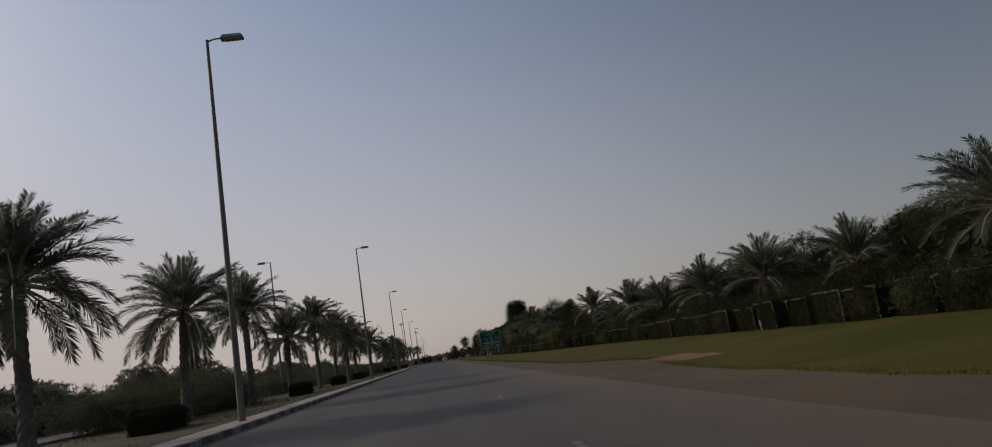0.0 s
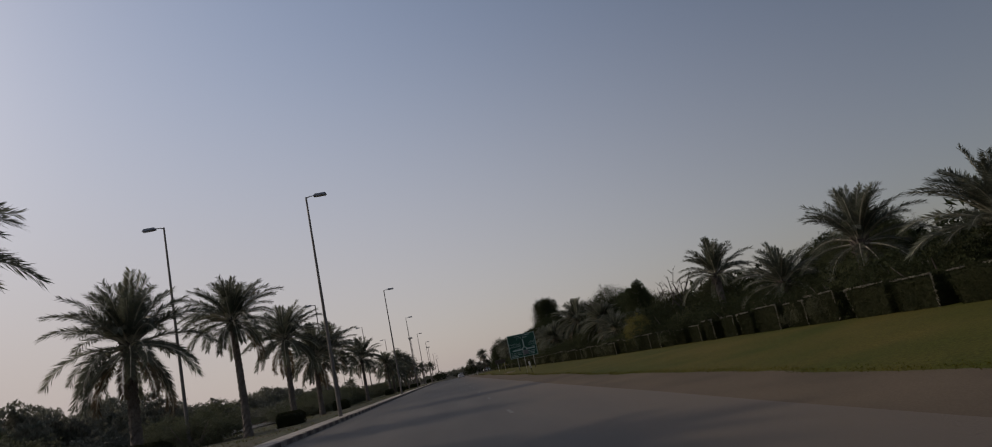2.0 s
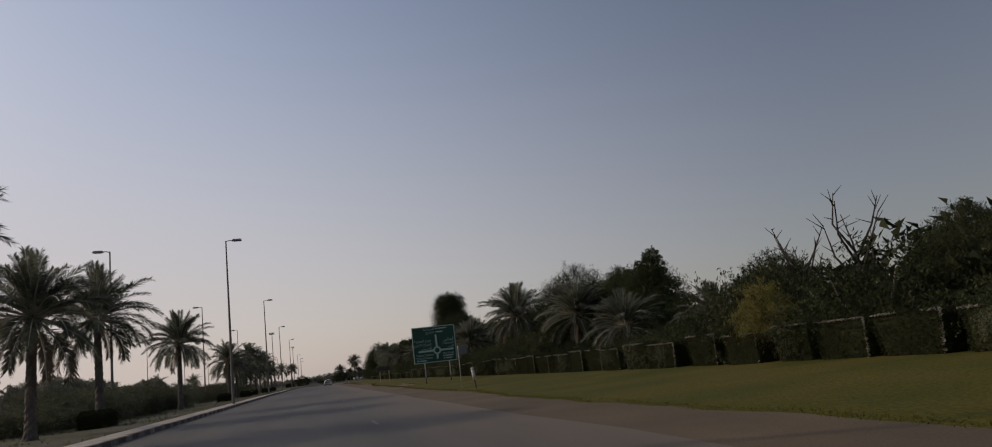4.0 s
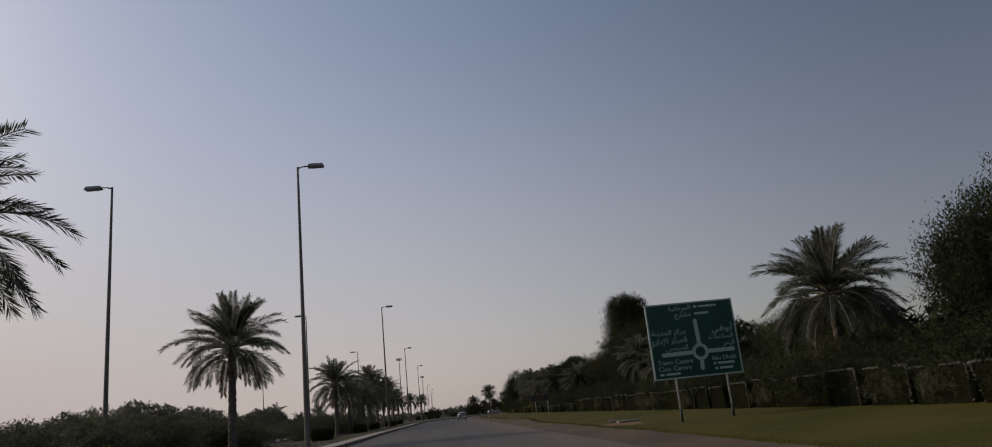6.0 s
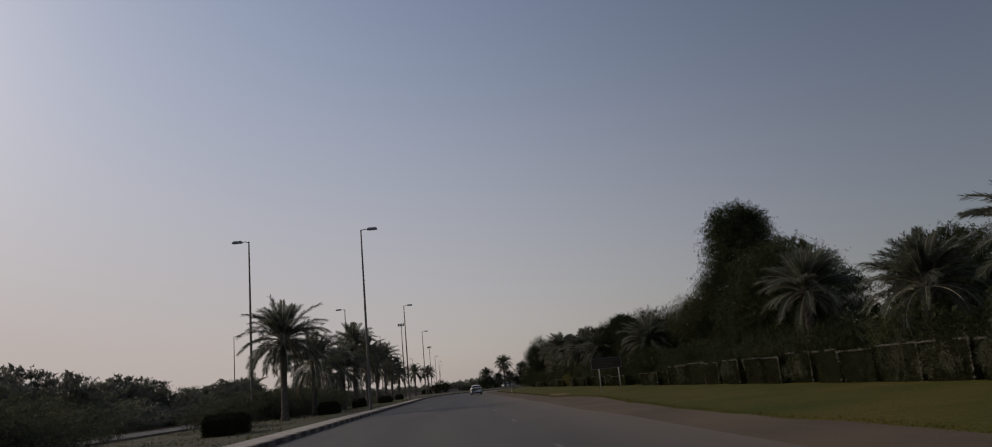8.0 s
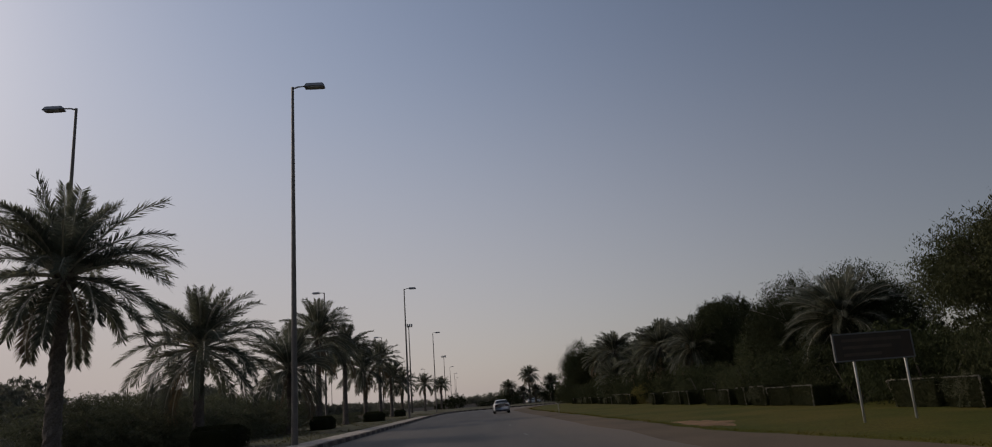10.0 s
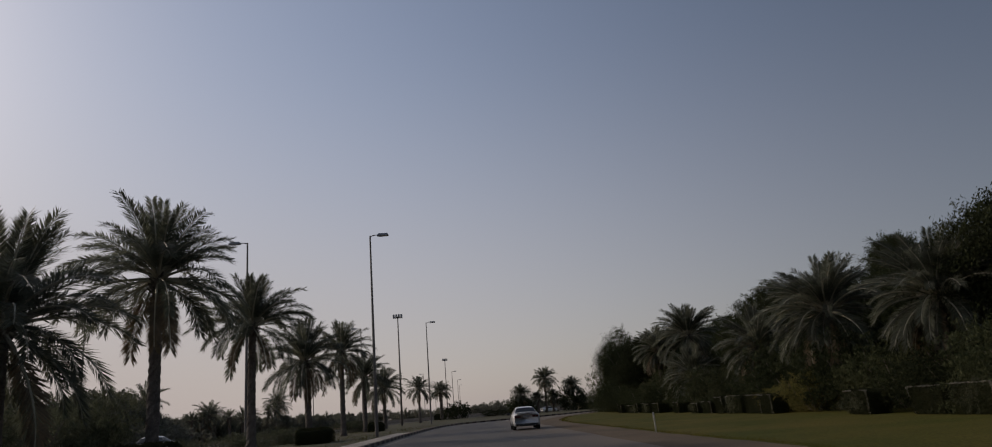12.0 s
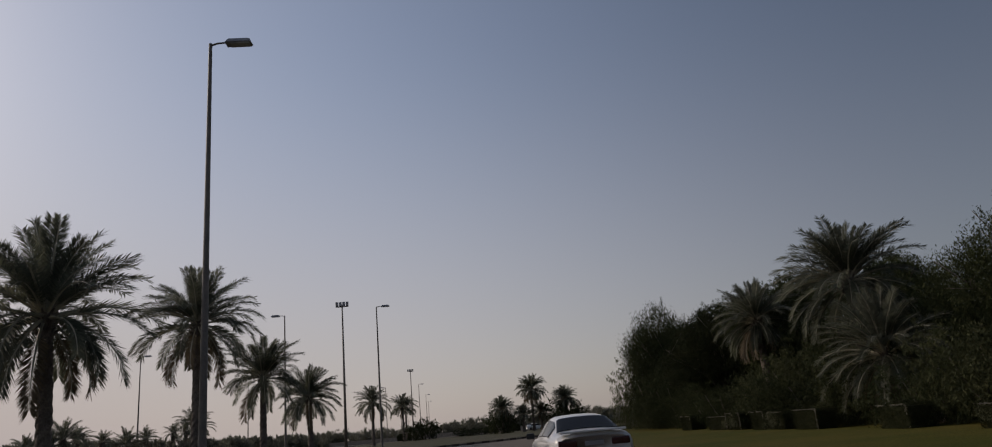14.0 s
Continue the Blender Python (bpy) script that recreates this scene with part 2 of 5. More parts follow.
def drifted(base, near, far, colour, amount):
    """A copy of a road surface on which sand has drifted in from the verge, thicker towards x = far, in streaks along the road."""
    m = base.copy()
    nt = m.node_tree
    b = nt.nodes["Principled BSDF"]
    clean = b.inputs["Base Color"].links[0].from_socket
    tc = nt.nodes.new("ShaderNodeTexCoord")
    sep = nt.nodes.new("ShaderNodeSeparateXYZ")
    nt.links.new(tc.outputs["Object"], sep.inputs[0])
    mp = nt.nodes.new("ShaderNodeMapping")
    mp.inputs["Scale"].default_value = (0.9, 0.16, 1)
    nt.links.new(tc.outputs["Object"], mp.inputs["Vector"])
    nz = nt.nodes.new("ShaderNodeTexNoise")
    nz.inputs["Scale"].default_value, nz.inputs["Detail"].default_value, nz.inputs["Roughness"].default_value = 1.0, 6.0, 0.62
    nt.links.new(mp.outputs[0], nz.inputs["Vector"])
    streak = nt.nodes.new("ShaderNodeMath")
    streak.operation = "MULTIPLY_ADD"
    streak.inputs[1].default_value = 3.2
    nt.links.new(nz.outputs["Fac"], streak.inputs[0])
    nt.links.new(sep.outputs["X"], streak.inputs[2])
    ramp = nt.nodes.new("ShaderNodeMapRange")
    ramp.interpolation_type = "SMOOTHSTEP"
    ramp.inputs["From Min"].default_value, ramp.inputs["From Max"].default_value = near + 1.6, far + 1.6
    ramp.inputs["To Min"].default_value, ramp.inputs["To Max"].default_value = 0.0, amount
    nt.links.new(streak.outputs[0], ramp.inputs["Value"])
    mix = nt.nodes.new("ShaderNodeMix")
    mix.data_type = "RGBA"
    mix.inputs["B"].default_value = (*colour, 1)
    nt.links.new(ramp.outputs[0], mix.inputs["Factor"])
    nt.links.new(clean, mix.inputs["A"])
    nt.links.new(mix.outputs["Result"], b.inputs["Base Color"])
    return m


ROAD = drifted(ASPHALT, 0.8, 5.0, (0.134, 0.101, 0.067), 1.0)


# ---------------------------------------------------------------- helpers of this scene
def mesh_from(name, verts, faces, mats, smooth=False, idx=None):
    me = bpy.data.meshes.new(name)
    me.from_pydata([tuple(v) for v in verts], [], faces)
    for m in mats if isinstance(mats, (list, tuple)) else [mats]:
        me.materials.append(m)
    if idx is not None:
        me.polygons.foreach_set("material_index", idx)
    if smooth:
        me.polygons.foreach_set("use_smooth", [True] * len(me.polygons))
    me.update()
    return me


def bm_mesh(name, bm, mat, smooth=False):
    me = bpy.data.meshes.new(name)
    bmesh.ops.recalc_face_normals(bm, faces=bm.faces)
    bm.to_mesh(me)
    bm.free()
    me.materials.append(mat)
    if smooth:
        me.polygons.foreach_set("use_smooth", [True] * len(me.polygons))
    return me


def child(name, me, parent, label="", m=None):
    ob = new(name, me)
    ob.parent = parent
    if m is not None:
        ob.matrix_basis = m
    if label:
        ob["label"] = label
    return ob


def part(name, bm, mat, parent, label="", smooth=False, m=None):
    return child(name, bm_mesh(name, bm, mat, smooth), parent, label, m)


def box(bm, x0, x1, y0, y1, z0, z1, bevel=0.0):
    r = bmesh.ops.create_cube(bm, size=1.0, matrix=Matrix.Translation(((x0 + x1) / 2, (y0 + y1) / 2, (z0 + z1) / 2))
                              @ Matrix.Diagonal((x1 - x0, y1 - y0, z1 - z0, 1)))
    if bevel:
        es = list({e for v in r["verts"] for e in v.link_edges})
        bmesh.ops.bevel(bm, geom=es, offset=bevel, segments=2, affect="EDGES", profile=0.6)
    return bm


def tube(path, radii, sides=8, caps=True):
    """Vertices and faces of a tube along a path."""
    path = [Vector(p) for p in path]
    verts, faces = [], []
    up = Vector((0.3, 0.9, 0.1)).normalized()
    for i, p in enumerate(path):
        d = (path[min(i + 1, len(path) - 1)] - path[max(i - 1, 0)]).normalized()
        a = d.cross(up)
        a = a.normalized() if a.length > 1e-4 else Vector((1, 0, 0))
        b = d.cross(a)
        for k in range(sides):
            w = 2 * math.pi * k / sides
            verts.append(p + (a * math.cos(w) + b * math.sin(w)) * radii[i])
    for i in range(len(path) - 1):
        for k in range(sides):
            q = (k + 1) % sides
            faces.append((i * sides + k, i * sides + q, (i + 1) * sides + q, (i + 1) * sides + k))
    if caps:
        faces.append(tuple(range(sides))[::-1])
        faces.append(tuple((len(path) - 1) * sides + k for k in range(sides)))
    return verts, faces


def merge(*lists):
    verts, faces = [], []
    for v, f in lists:
        o = len(verts)
        verts += list(v)
        faces += [tuple(i + o for i in g) for g in f]
    return verts, faces


def thing(name, m, label, category, group="", kind=""):
    e = new(name)
    e.matrix_basis = m
    return tagged(e, label, category, group, kind)


def strip_mesh(name, left, right, z, mat, thick=0.0):
    """A sheet between two lists of (x, y)."""
    verts, faces = [], []
    for (a, b), (c, d) in zip(left, right):
        verts += [(a, b, z), (c, d, z)]
    n = len(left)
    for i in range(n - 1):
        faces.append((2 * i, 2 * i + 1, 2 * i + 3, 2 * i + 2))
    if thick:
        o = len(verts)
        verts += [(x, y, z - thick) for x, y, _ in verts[:o]]
        for i in range(n - 1):
            faces.append((2 * i, 2 * i + 2, o + 2 * i + 2, o + 2 * i))
            faces.append((2 * i + 1, o + 2 * i + 1, o + 2 * i + 3, 2 * i + 3))
    return mesh_from(name, verts, faces, mat)


# ---------------------------------------------------------------- the ground and the road
# the median's kerb: straight, drawing in a little, then round the nose into the roundabout
KERB_TURNS = ((-6.6, -90), (-6.6, 120), (-6.55, 185), (-5.9, 232), (-5.7, 258), (-5.1, 279), (-3.9, 293), (-1.2, 301.5), (3.5, 305), (10, 312.5), (21, 330), (34, 346))


def kerb_path(step=1.0):
    """Points every step metres along the kerb, its corners rounded."""
    pts = [Vector(KERB_TURNS[0])]
    for p, q in zip(KERB_TURNS, KERB_TURNS[1:]):
        p, q = Vector(p), Vector(q)
        n = max(1, round((q - p).length / step))
        pts += [p.lerp(q, (k + 1) / n) for k in range(n)]
    for _ in range(14):
        pts = [pts[0]] + [(pts[i - 1] + 2 * pts[i] + pts[i + 1]) / 4 for i in range(1, len(pts) - 1)] + [pts[-1]]
    return pts


KERB = kerb_path()
KERB_X = [p.x for p in KERB if p.y < 296]
KERB_Y = [p.y for p in KERB if p.y < 296]


def left_kerb(y):
    """x of the median kerb up to its nose."""
    return float(np.interp(y, KERB_Y, KERB_X))


def right_edge(y):
    return 4.7 if y < 262 else 4.7 + (y - 262) ** 2 * 0.0042


ROAD_Y = [-80 + 6 * i for i in range(57)] + [262 + 6 * i for i in range(17)]
gv, gf = [], []
GX = [-2600, -900, -300, -120, -60, -44, -30, 0, 30, 60, 120, 300, 900, 2600]
GY = [-900, -200, -80, 0, 60, 120, 180, 240, 300, 360, 420, 600, 1200, 3200]
for yy in GY:
    for xx in GX:
        gv.append((xx, yy, -0.06))
for j in range(len(GY) - 1):
    for i in range(len(GX) - 1):
        o = j * len(GX) + i
        gf.append((o, o + 1, o + len(GX) + 1, o + len(GX)))
tagged(new("ground", mesh_from("ground", gv, gf, SAND)), "pale brown sandy desert ground", "ground", kind="structure")

road = tagged(new("road", strip_mesh("road", [(-8.5, y) for y in ROAD_Y], [(right_edge(y) + 0.35 * noise.noise((0, y * 0.13, 3)), y) for y in ROAD_Y], 0.0, ROAD, 0.05)),
              "dark worn asphalt carriageway with faint lane dashes", "road", kind="structure")
tagged(new("roundabout_road", strip_mesh("roundabout_road", [(-60 + 6 * i, 424 - 0.0042 * (-60 + 6 * i) ** 2 + 20) for i in range(31)],
                                         [(-60 + 6 * i, 410 - 0.0042 * (-60 + 6 * i) ** 2 + 20) for i in range(31)], -0.012, ASPHALT)),
       "asphalt ring of a distant roundabout", "road", kind="structure")
tagged(new("opposite_road", strip_mesh("opposite_road", [(-31.5, -80), (-31.5, 400)], [(-20.0, -80), (-20.0, 400)], 0.0, ASPHALT, 0.05)),
       "asphalt carriageway beyond the planted median", "road", kind="structure")
SY = [-80 + 4 * i for i in range(98)]
tagged(new("road_shoulder", strip_mesh("road_shoulder", [(right_edge(y) - 0.3, y) for y in SY], [(right_edge(y) + 3.6, y) for y in SY], -0.02, SHOULDER)),
       "dusty brown sand shoulder beside the asphalt", "shoulder", kind="structure")


def lawn_edge(y):
    return right_edge(y) + 2.2 + 0.35 * noise.noise((y * 0.08, 7.1, 0)) + 0.3 * noise.noise((y * 0.5, 2.1, 0)) \
        + (1.5 * math.exp(-((y - 30) / 6) ** 2)) + 1.1 * math.exp(-((y - 181) / 9) ** 2)


def bank(y):
    """Height of the lawn at the foot of the hedge: a low bank that dies out along the road."""
    return 0.09 + 0.26 / (1 + math.exp((y - 86) / 9))


def lawn_z(x, y):
    k = min(max((x - lawn_edge(y)) / 7.5, 0.0), 1.0)
    return 0.02 + (bank(y) - 0.02) * k * k * (3 - 2 * k) + 0.03 * k * noise.noise((x * 0.4, y * 0.3, 0))


LY = [-60 + 0.8 * i for i in range(510)]
lv, lf = [], []
LT = [0, 0.005, 0.015, 0.03, 0.05, 0.075, 0.1, 0.13, 0.16, 0.2, 0.4, 0.7, 1.0]
for yy in LY:
    e = lawn_edge(yy)
    for k in LT:
        x = e + (60 - e) * k
        z = -0.03 if k == 0 else lawn_z(x, yy)
        lv.append((x, yy, z))
nl = len(LT)
for j in range(len(LY) - 1):
    for i in range(nl - 1):
        lf.append((j * nl + i, j * nl + i + 1, (j + 1) * nl + i + 1, (j + 1) * nl + i))
tagged(new("lawn", mesh_from("lawn", lv, lf, GRASS, True)), "dull green mown lawn with dry patches", "lawn", kind="structure")
rng = random.Random(5)
bv, bf = [], []
for i in range(24000):
    yy = rng.uniform(2, 300)
    x = lawn_edge(yy) + rng.uniform(-0.2, 0.2) + 0.5 * rng.random() ** 3
    a, hgt, w = rng.uniform(0, 6.28), rng.uniform(0.02, 0.05), 0.009
    o = len(bv)
    g = lawn_z(x, yy) - 0.01
    bv += [(x - w * math.cos(a), yy - w * math.sin(a), g), (x + w * math.cos(a), yy + w * math.sin(a), g),
           (x + rng.uniform(-0.05, 0.05), yy + rng.uniform(-0.05, 0.05), g + hgt)]
    bf.append((o, o + 1, o + 2))
tagged(new("grass", mesh_from("grass", bv, bf, BLADE)), "short uneven green and straw-coloured grass blades", "grass", kind="stuff")



def sand_patch(cx, cy, rx, ry, seed):
    """A worn bay of bare sand that runs up over the lawn's edge."""
    pv, pf = [(cx, cy, max(lawn_z(cx, cy), 0.02) + 0.012)], []
    n, rings = 48, 8
    for q in range(1, rings + 1):
        for k in range(n):
            a = 2 * math.pi * k / n
            w = (1 + 0.6 * noise.noise((math.cos(a) * 1.6, math.sin(a) * 1.6, seed)) + 0.3 * noise.noise((math.cos(a) * 4, math.sin(a) * 4, seed))) * q / rings
            x, y = cx + rx * w * math.cos(a), cy + ry * w * math.sin(a)
            pv.append((x, y, max(lawn_z(x, y), 0.012) + (0.012 if q < rings else -0.02) + 0.012 * noise.noise((x * 2, y * 2, 0))))
    for k in range(n):
        pf.append((0, 1 + k, 1 + (k + 1) % n))
    for q in range(rings - 1):
        for k in range(n):
            j = (k + 1) % n
            pf.append((1 + q * n + k, 1 + (q + 1) * n + k, 1 + (q + 1) * n + j, 1 + q * n + j))
    tagged(new("sand_patch", mesh_from("sand_patch", pv, pf, ORANGE_SAND, True)), "bare orange sand worn into the lawn edge", "sand", kind="structure")


for q, (cx, cy, rx, ry) in enumerate(((8.6, 26.0, 1.0, 3.0), (7.9, 139.3, 0.8, 2.4), (7.9, 196.6, 0.9, 2.6))):
    sand_patch(cx, cy, rx, ry, q + 3.3)

# the median: soil, grassed nose, paved strip, far kerb
inner = [(p.x - 0.15, p.y) for p in KERB]
soil = [p for p in inner if p[1] < 266]
nose = inner[len(soil) - 1:]
fan = [(-19.8, soil[-1][1] + (400 - soil[-1][1]) * min(1.0, 1.6 * k / (len(nose) - 1))) if k / (len(nose) - 1) < 0.625 else
       (-19.8 + 90 * (k / (len(nose) - 1) - 0.625) / 0.375, 400) for k in range(len(nose))]
median = tagged(new("median", strip_mesh("median", [(-19.8, y) for _, y in soil], soil, 0.12, SOIL, 0.2)),
                "brown planting soil of a wide road median", "median", kind="structure")
tagged(new("roundabout_island", strip_mesh("roundabout_island", fan, nose, 0.12, ISLAND, 0.2)),
       "low island of thin grass and bare soil at the roundabout", "island", kind="structure")
PY = [-80 + 4 * i for i in range(87)]
tagged(new("paved_strip", strip_mesh("paved_strip", [(left_kerb(y) - 1.45, y) for y in PY], [(left_kerb(y) - 0.16, y) for y in PY], 0.165, PAVING, 0.08)),
       "pale dusty paving strip behind the kerb", "paving", kind="structure")
EY = [228 + 3 * i for i in range(16)]
tagged(new("edge_line", strip_mesh("edge_line", [(left_kerb(y) + 0.55, y) for y in EY], [(left_kerb(y) + 0.72, y) for y in EY], 0.004, PAINT_LINE)),
       "faded pale edge line beside the kerb", "road marking", kind="structure")
fk = bmesh.new()
box(fk, -20.0, -19.8, -80, 400, -0.03, 0.27, 0.02)
tagged(new("far_kerb", bm_mesh("far_kerb", fk, KERB_PALE)), "pale concrete kerb on the far side of the median", "kerb", kind="structure")

# dry tufts and low weeds on the median soil
rng = random.Random(8)
tv, tf = [], []
for i in range(7000):
    yy = rng.uniform(12, 296)
    x = rng.uniform(-19.4, left_kerb(yy) - 1.6)
    if noise.noise((x * 0.25, yy * 0.12, 4.0)) < -0.1:
        continue
    hgt = rng.uniform(0.05, 0.22)
    for k in range(5):
        a = rng.uniform(0, 6.28)
        o = len(tv)
        dx, dy, w = math.cos(a) * 0.08, math.sin(a) * 0.08, 0.014
        tv += [(x + dx * 0.3 - dy * w / 0.08, yy + dy * 0.3 + dx * w / 0.08, 0.115), (x + dx * 0.3 + dy * w / 0.08, yy + dy * 0.3 - dx * w / 0.08, 0.115),
               (x + dx * (1 + rng.random()), yy + dy * (1 + rng.random()), 0.115 + hgt * rng.uniform(0.6, 1.0))]
        tf.append((o, o + 1, o + 2))
tagged(new("median_weeds", mesh_from("median_weeds", tv, tf, WEED)), "dusty dry grass tufts and weeds on the median soil", "weeds", kind="stuff")

# lane dashes
b = bmesh.new()
box(b, -0.05, 0.05, -0.9, 0.9, 0.0, 0.003)
dash_me = bm_mesh("lane_dash", b, PAINT_LINE)
for k in range(26):
    child("lane_dash", dash_me, road, "", Matrix.Translation((1.6, -3.2 + 11.9 * k, 0.002)))


# ---------------------------------------------------------------- date palms
def frond_mesh(seed, elev, droop, length=3.0, dry=False, pairs=104, leaf=0.48, bare=0.16):
    """One feather leaf: a bowed rachis with two rows of narrow pointed leaflets in uneven planes."""
    r = random.Random(seed)
    n = 12
    pts, p, a = [], Vector((0.10, 0, 0)), radians(elev)
    side = r.uniform(-0.14, 0.14)
    for i in range(n + 1):
        pts.append(p.copy())
        s = i / n
        a -= radians(droop) * (0.25 + 1.5 * s) / n
        p += Vector((math.cos(a), side * s, math.sin(a))) * (length / n)
    v, f = tube(pts, [0.055 * (1 - 0.90 * (i / n) ** 0.6) + 0.004 for i in range(n + 1)], 4, False)
    idx = [1] * len(f)
    for k in range(pairs):
        s = bare + (1 - bare) * (k + r.uniform(-0.3, 0.3)) / pairs
        s = min(max(s, 0.05), 0.999)
        q = s * n
        i = min(int(q), n - 1)
        c = pts[i].lerp(pts[i + 1], q - i)
        d = (pts[i + 1] - pts[i]).normalized()
        sd = d.cross(Vector((0, 0, 1)))
        sd = sd.normalized() if sd.length > 0.05 else Vector((0, 1, 0))
        up = sd.cross(d)
        ll = leaf * (0.30 + 0.70 * math.sin(math.pi * min(1, 0.08 + 0.80 * s)) ** 0.7) * r.uniform(0.85, 1.15)
        for sg in (-1, 1):
            fwd = 0.75 + 0.75 * s + r.uniform(-0.15, 0.15)
            dv = (sd * sg + d * fwd + up * r.choice((0.75, 0.35, -0.15)) + up * r.uniform(-0.15, 0.15)).normalized()
            tip = c + dv * ll + Vector((0, 0, -(0.05 + 0.10 * s) * ll * (1 + r.random())))
            mid = c.lerp(tip, 0.45)
            w = d.cross(dv).cross(dv).normalized() * (0.0115 + 0.007 * r.random())
            o = len(v)
            v += [c, mid + w, tip, mid - w]
            f.append((o, o + 1, o + 2, o + 3))
            idx.append(0)
    return mesh_from("frond", v, f, [FROND_DRY if dry else FROND, RACHIS], False, idx)


FRONDS = {"up": [frond_mesh(10 + i, 84 - 10 * i, 18 + 9 * i, 2.4) for i in range(4)],
          "mid": [frond_mesh(20 + i, 58 - 9 * i, 42 + 7 * i, 2.9) for i in range(4)],
          "low": [frond_mesh(30 + i, 26 - 12 * i, 62 + 4 * i, 2.95, bare=0.24) for i in range(4)],
          "hang": [frond_mesh(40 + i, -14 - 14 * i, 52, 2.7, i == 2, 110, bare=0.26) for i in range(3)]}


def palm_trunk(height, r0, r1, seed):
    r = random.Random(seed)
    sides, rings = 12, max(6, int(height / 0.13))
    v, f = [], []
    bend = r.uniform(-0.18, 0.18), r.uniform(-0.18, 0.18)
    for i in range(rings + 1):
        s = i / rings
        rad = r0 + (r1 - r0) * s + 0.10 * math.exp(-s * height / 0.35) + 0.07 * math.exp(-(1 - s) * height / 0.45)
        for k in range(sides):
            w = 2 * math.pi * k / sides
            q = rad * (1 + (0.10, 0.04, -0.04)[(i + (k * 5) % 3) % 3] + r.uniform(-0.07, 0.07))
            v.append((q * math.cos(w) + bend[0] * s * s, q * math.sin(w) + bend[1] * s * s, height * s))
    for i in range(rings):
        for k in range(sides):
            j = (k + 1) % sides
            f.append((i * sides + k, i * sides + j, (i + 1) * sides + j, (i + 1) * sides + k))
    f.append(tuple(rings * sides + k for k in range(sides)))
    return mesh_from("trunk", v, f, BARK_PALM), bend


def boots_mesh(r1, seed):
    """Cut leaf bases that stand off under the crown."""
    r = random.Random(seed)
    parts_ = []
    for i in range(34):
        a, z = i * 2.4, -0.75 + 0.022 * i
        d = Vector((math.cos(a), math.sin(a), 0.9))
        p = Vector((math.cos(a) * r1, math.sin(a) * r1, z))
        parts_.append(tube([p, p + d * r.uniform(0.12, 0.24)], [0.06, 0.035], 4))
    v, f = merge(*parts_)
    return mesh_from("boot_collar", v, f, BARK_PALM)


BOOTS = boots_mesh(0.22, 3)


def palm(x, y, crown_z, spread=1.0, seed=0, count=74, label="", group="median date palms", base=0.1, skirt=1.0, thick=1.0, shares=(0.26, 0.60, 0.84)):
    r = random.Random(seed * 7 + 1)
    t = thing("date_palm", pose(x, y, base, 0, 0, r.uniform(0, 360)), label or "tall date palm with feathery grey-green crown and rough brown trunk", "palm tree", group)
    h = crown_z - base
    skirt *= r.choice((0.5, 1.0, 1.0))
    me, bend = palm_trunk(h, 0.25 * thick, 0.19 * thick, seed)
    child("trunk", me, t, "rough brown trunk with old leaf scars")
    child("boot_collar", BOOTS, t, "", Matrix.Translation((bend[0], bend[1], h)))
    for i in range(count):
        s = i / count
        kind = "up" if s < shares[0] else "mid" if s < shares[1] else "low" if s < shares[2] else "hang"
        if kind == "hang" and r.random() > skirt:
            continue
        mesh = r.choice(FRONDS[kind])
        sc = spread * r.uniform(0.84, 1.14)
        m = pose(bend[0], bend[1], h + 0.12 - 0.35 * s, 0, r.uniform(-7, 7), i * 137.508 + r.uniform(-14, 14)) @ Matrix.Diagonal((sc, sc, sc, 1))
        child("frond", mesh, t, "", m)
    return t


MEDIAN_PALMS = ((24.8, 5.9, 1.14), (39.7, 5.9, 1.15), (53.4, 6.7, 1.15), (67.2, 5.35, 1.08), (83.6, 7.65, 1.12), (97.6, 7.1, 1.15), (110.4, 6.0, 1.2),
                (122.0, 6.95, 1.24), (150.4, 6.7, 1.2), (193.2, 6.2, 1.15), (205.2, 4.85, 1.18), (222.7, 4.65, 1.22), (232.4, 7.7, 1.2),
                (245.2, 7.2, 1.12), (259.6, 6.2, 1.2), (274.0, 8.0, 1.1), (288.0, 6.15, 1.1), (306.0, 5.6, 1.1))
for i, (py, pz, ps) in enumerate(MEDIAN_PALMS):
    palm(-13.0, py, pz, ps, seed=i + 1)
for i, (px_, py, pz, ps) in enumerate(((-11.8, 352, 6.7, 1.05), (-9.5, 392, 7.2, 1.05), (-10.5, 420, 8.0, 1.0), (15.2, 371, 7.6, 0.98), (13.3, 370, 3.2, 0.72), (16.8, 372, 3.4, 0.75), (9.6, 371, 4.6, 0.82), (21.4, 371, 5.5, 0.86))):
    palm(px_, py, pz, ps, seed=60 + i, count=56 if i < 3 else 110, label="distant date palm beside the roundabout", group="roundabout palms", base=0.1 if py < 398 else -0.08)

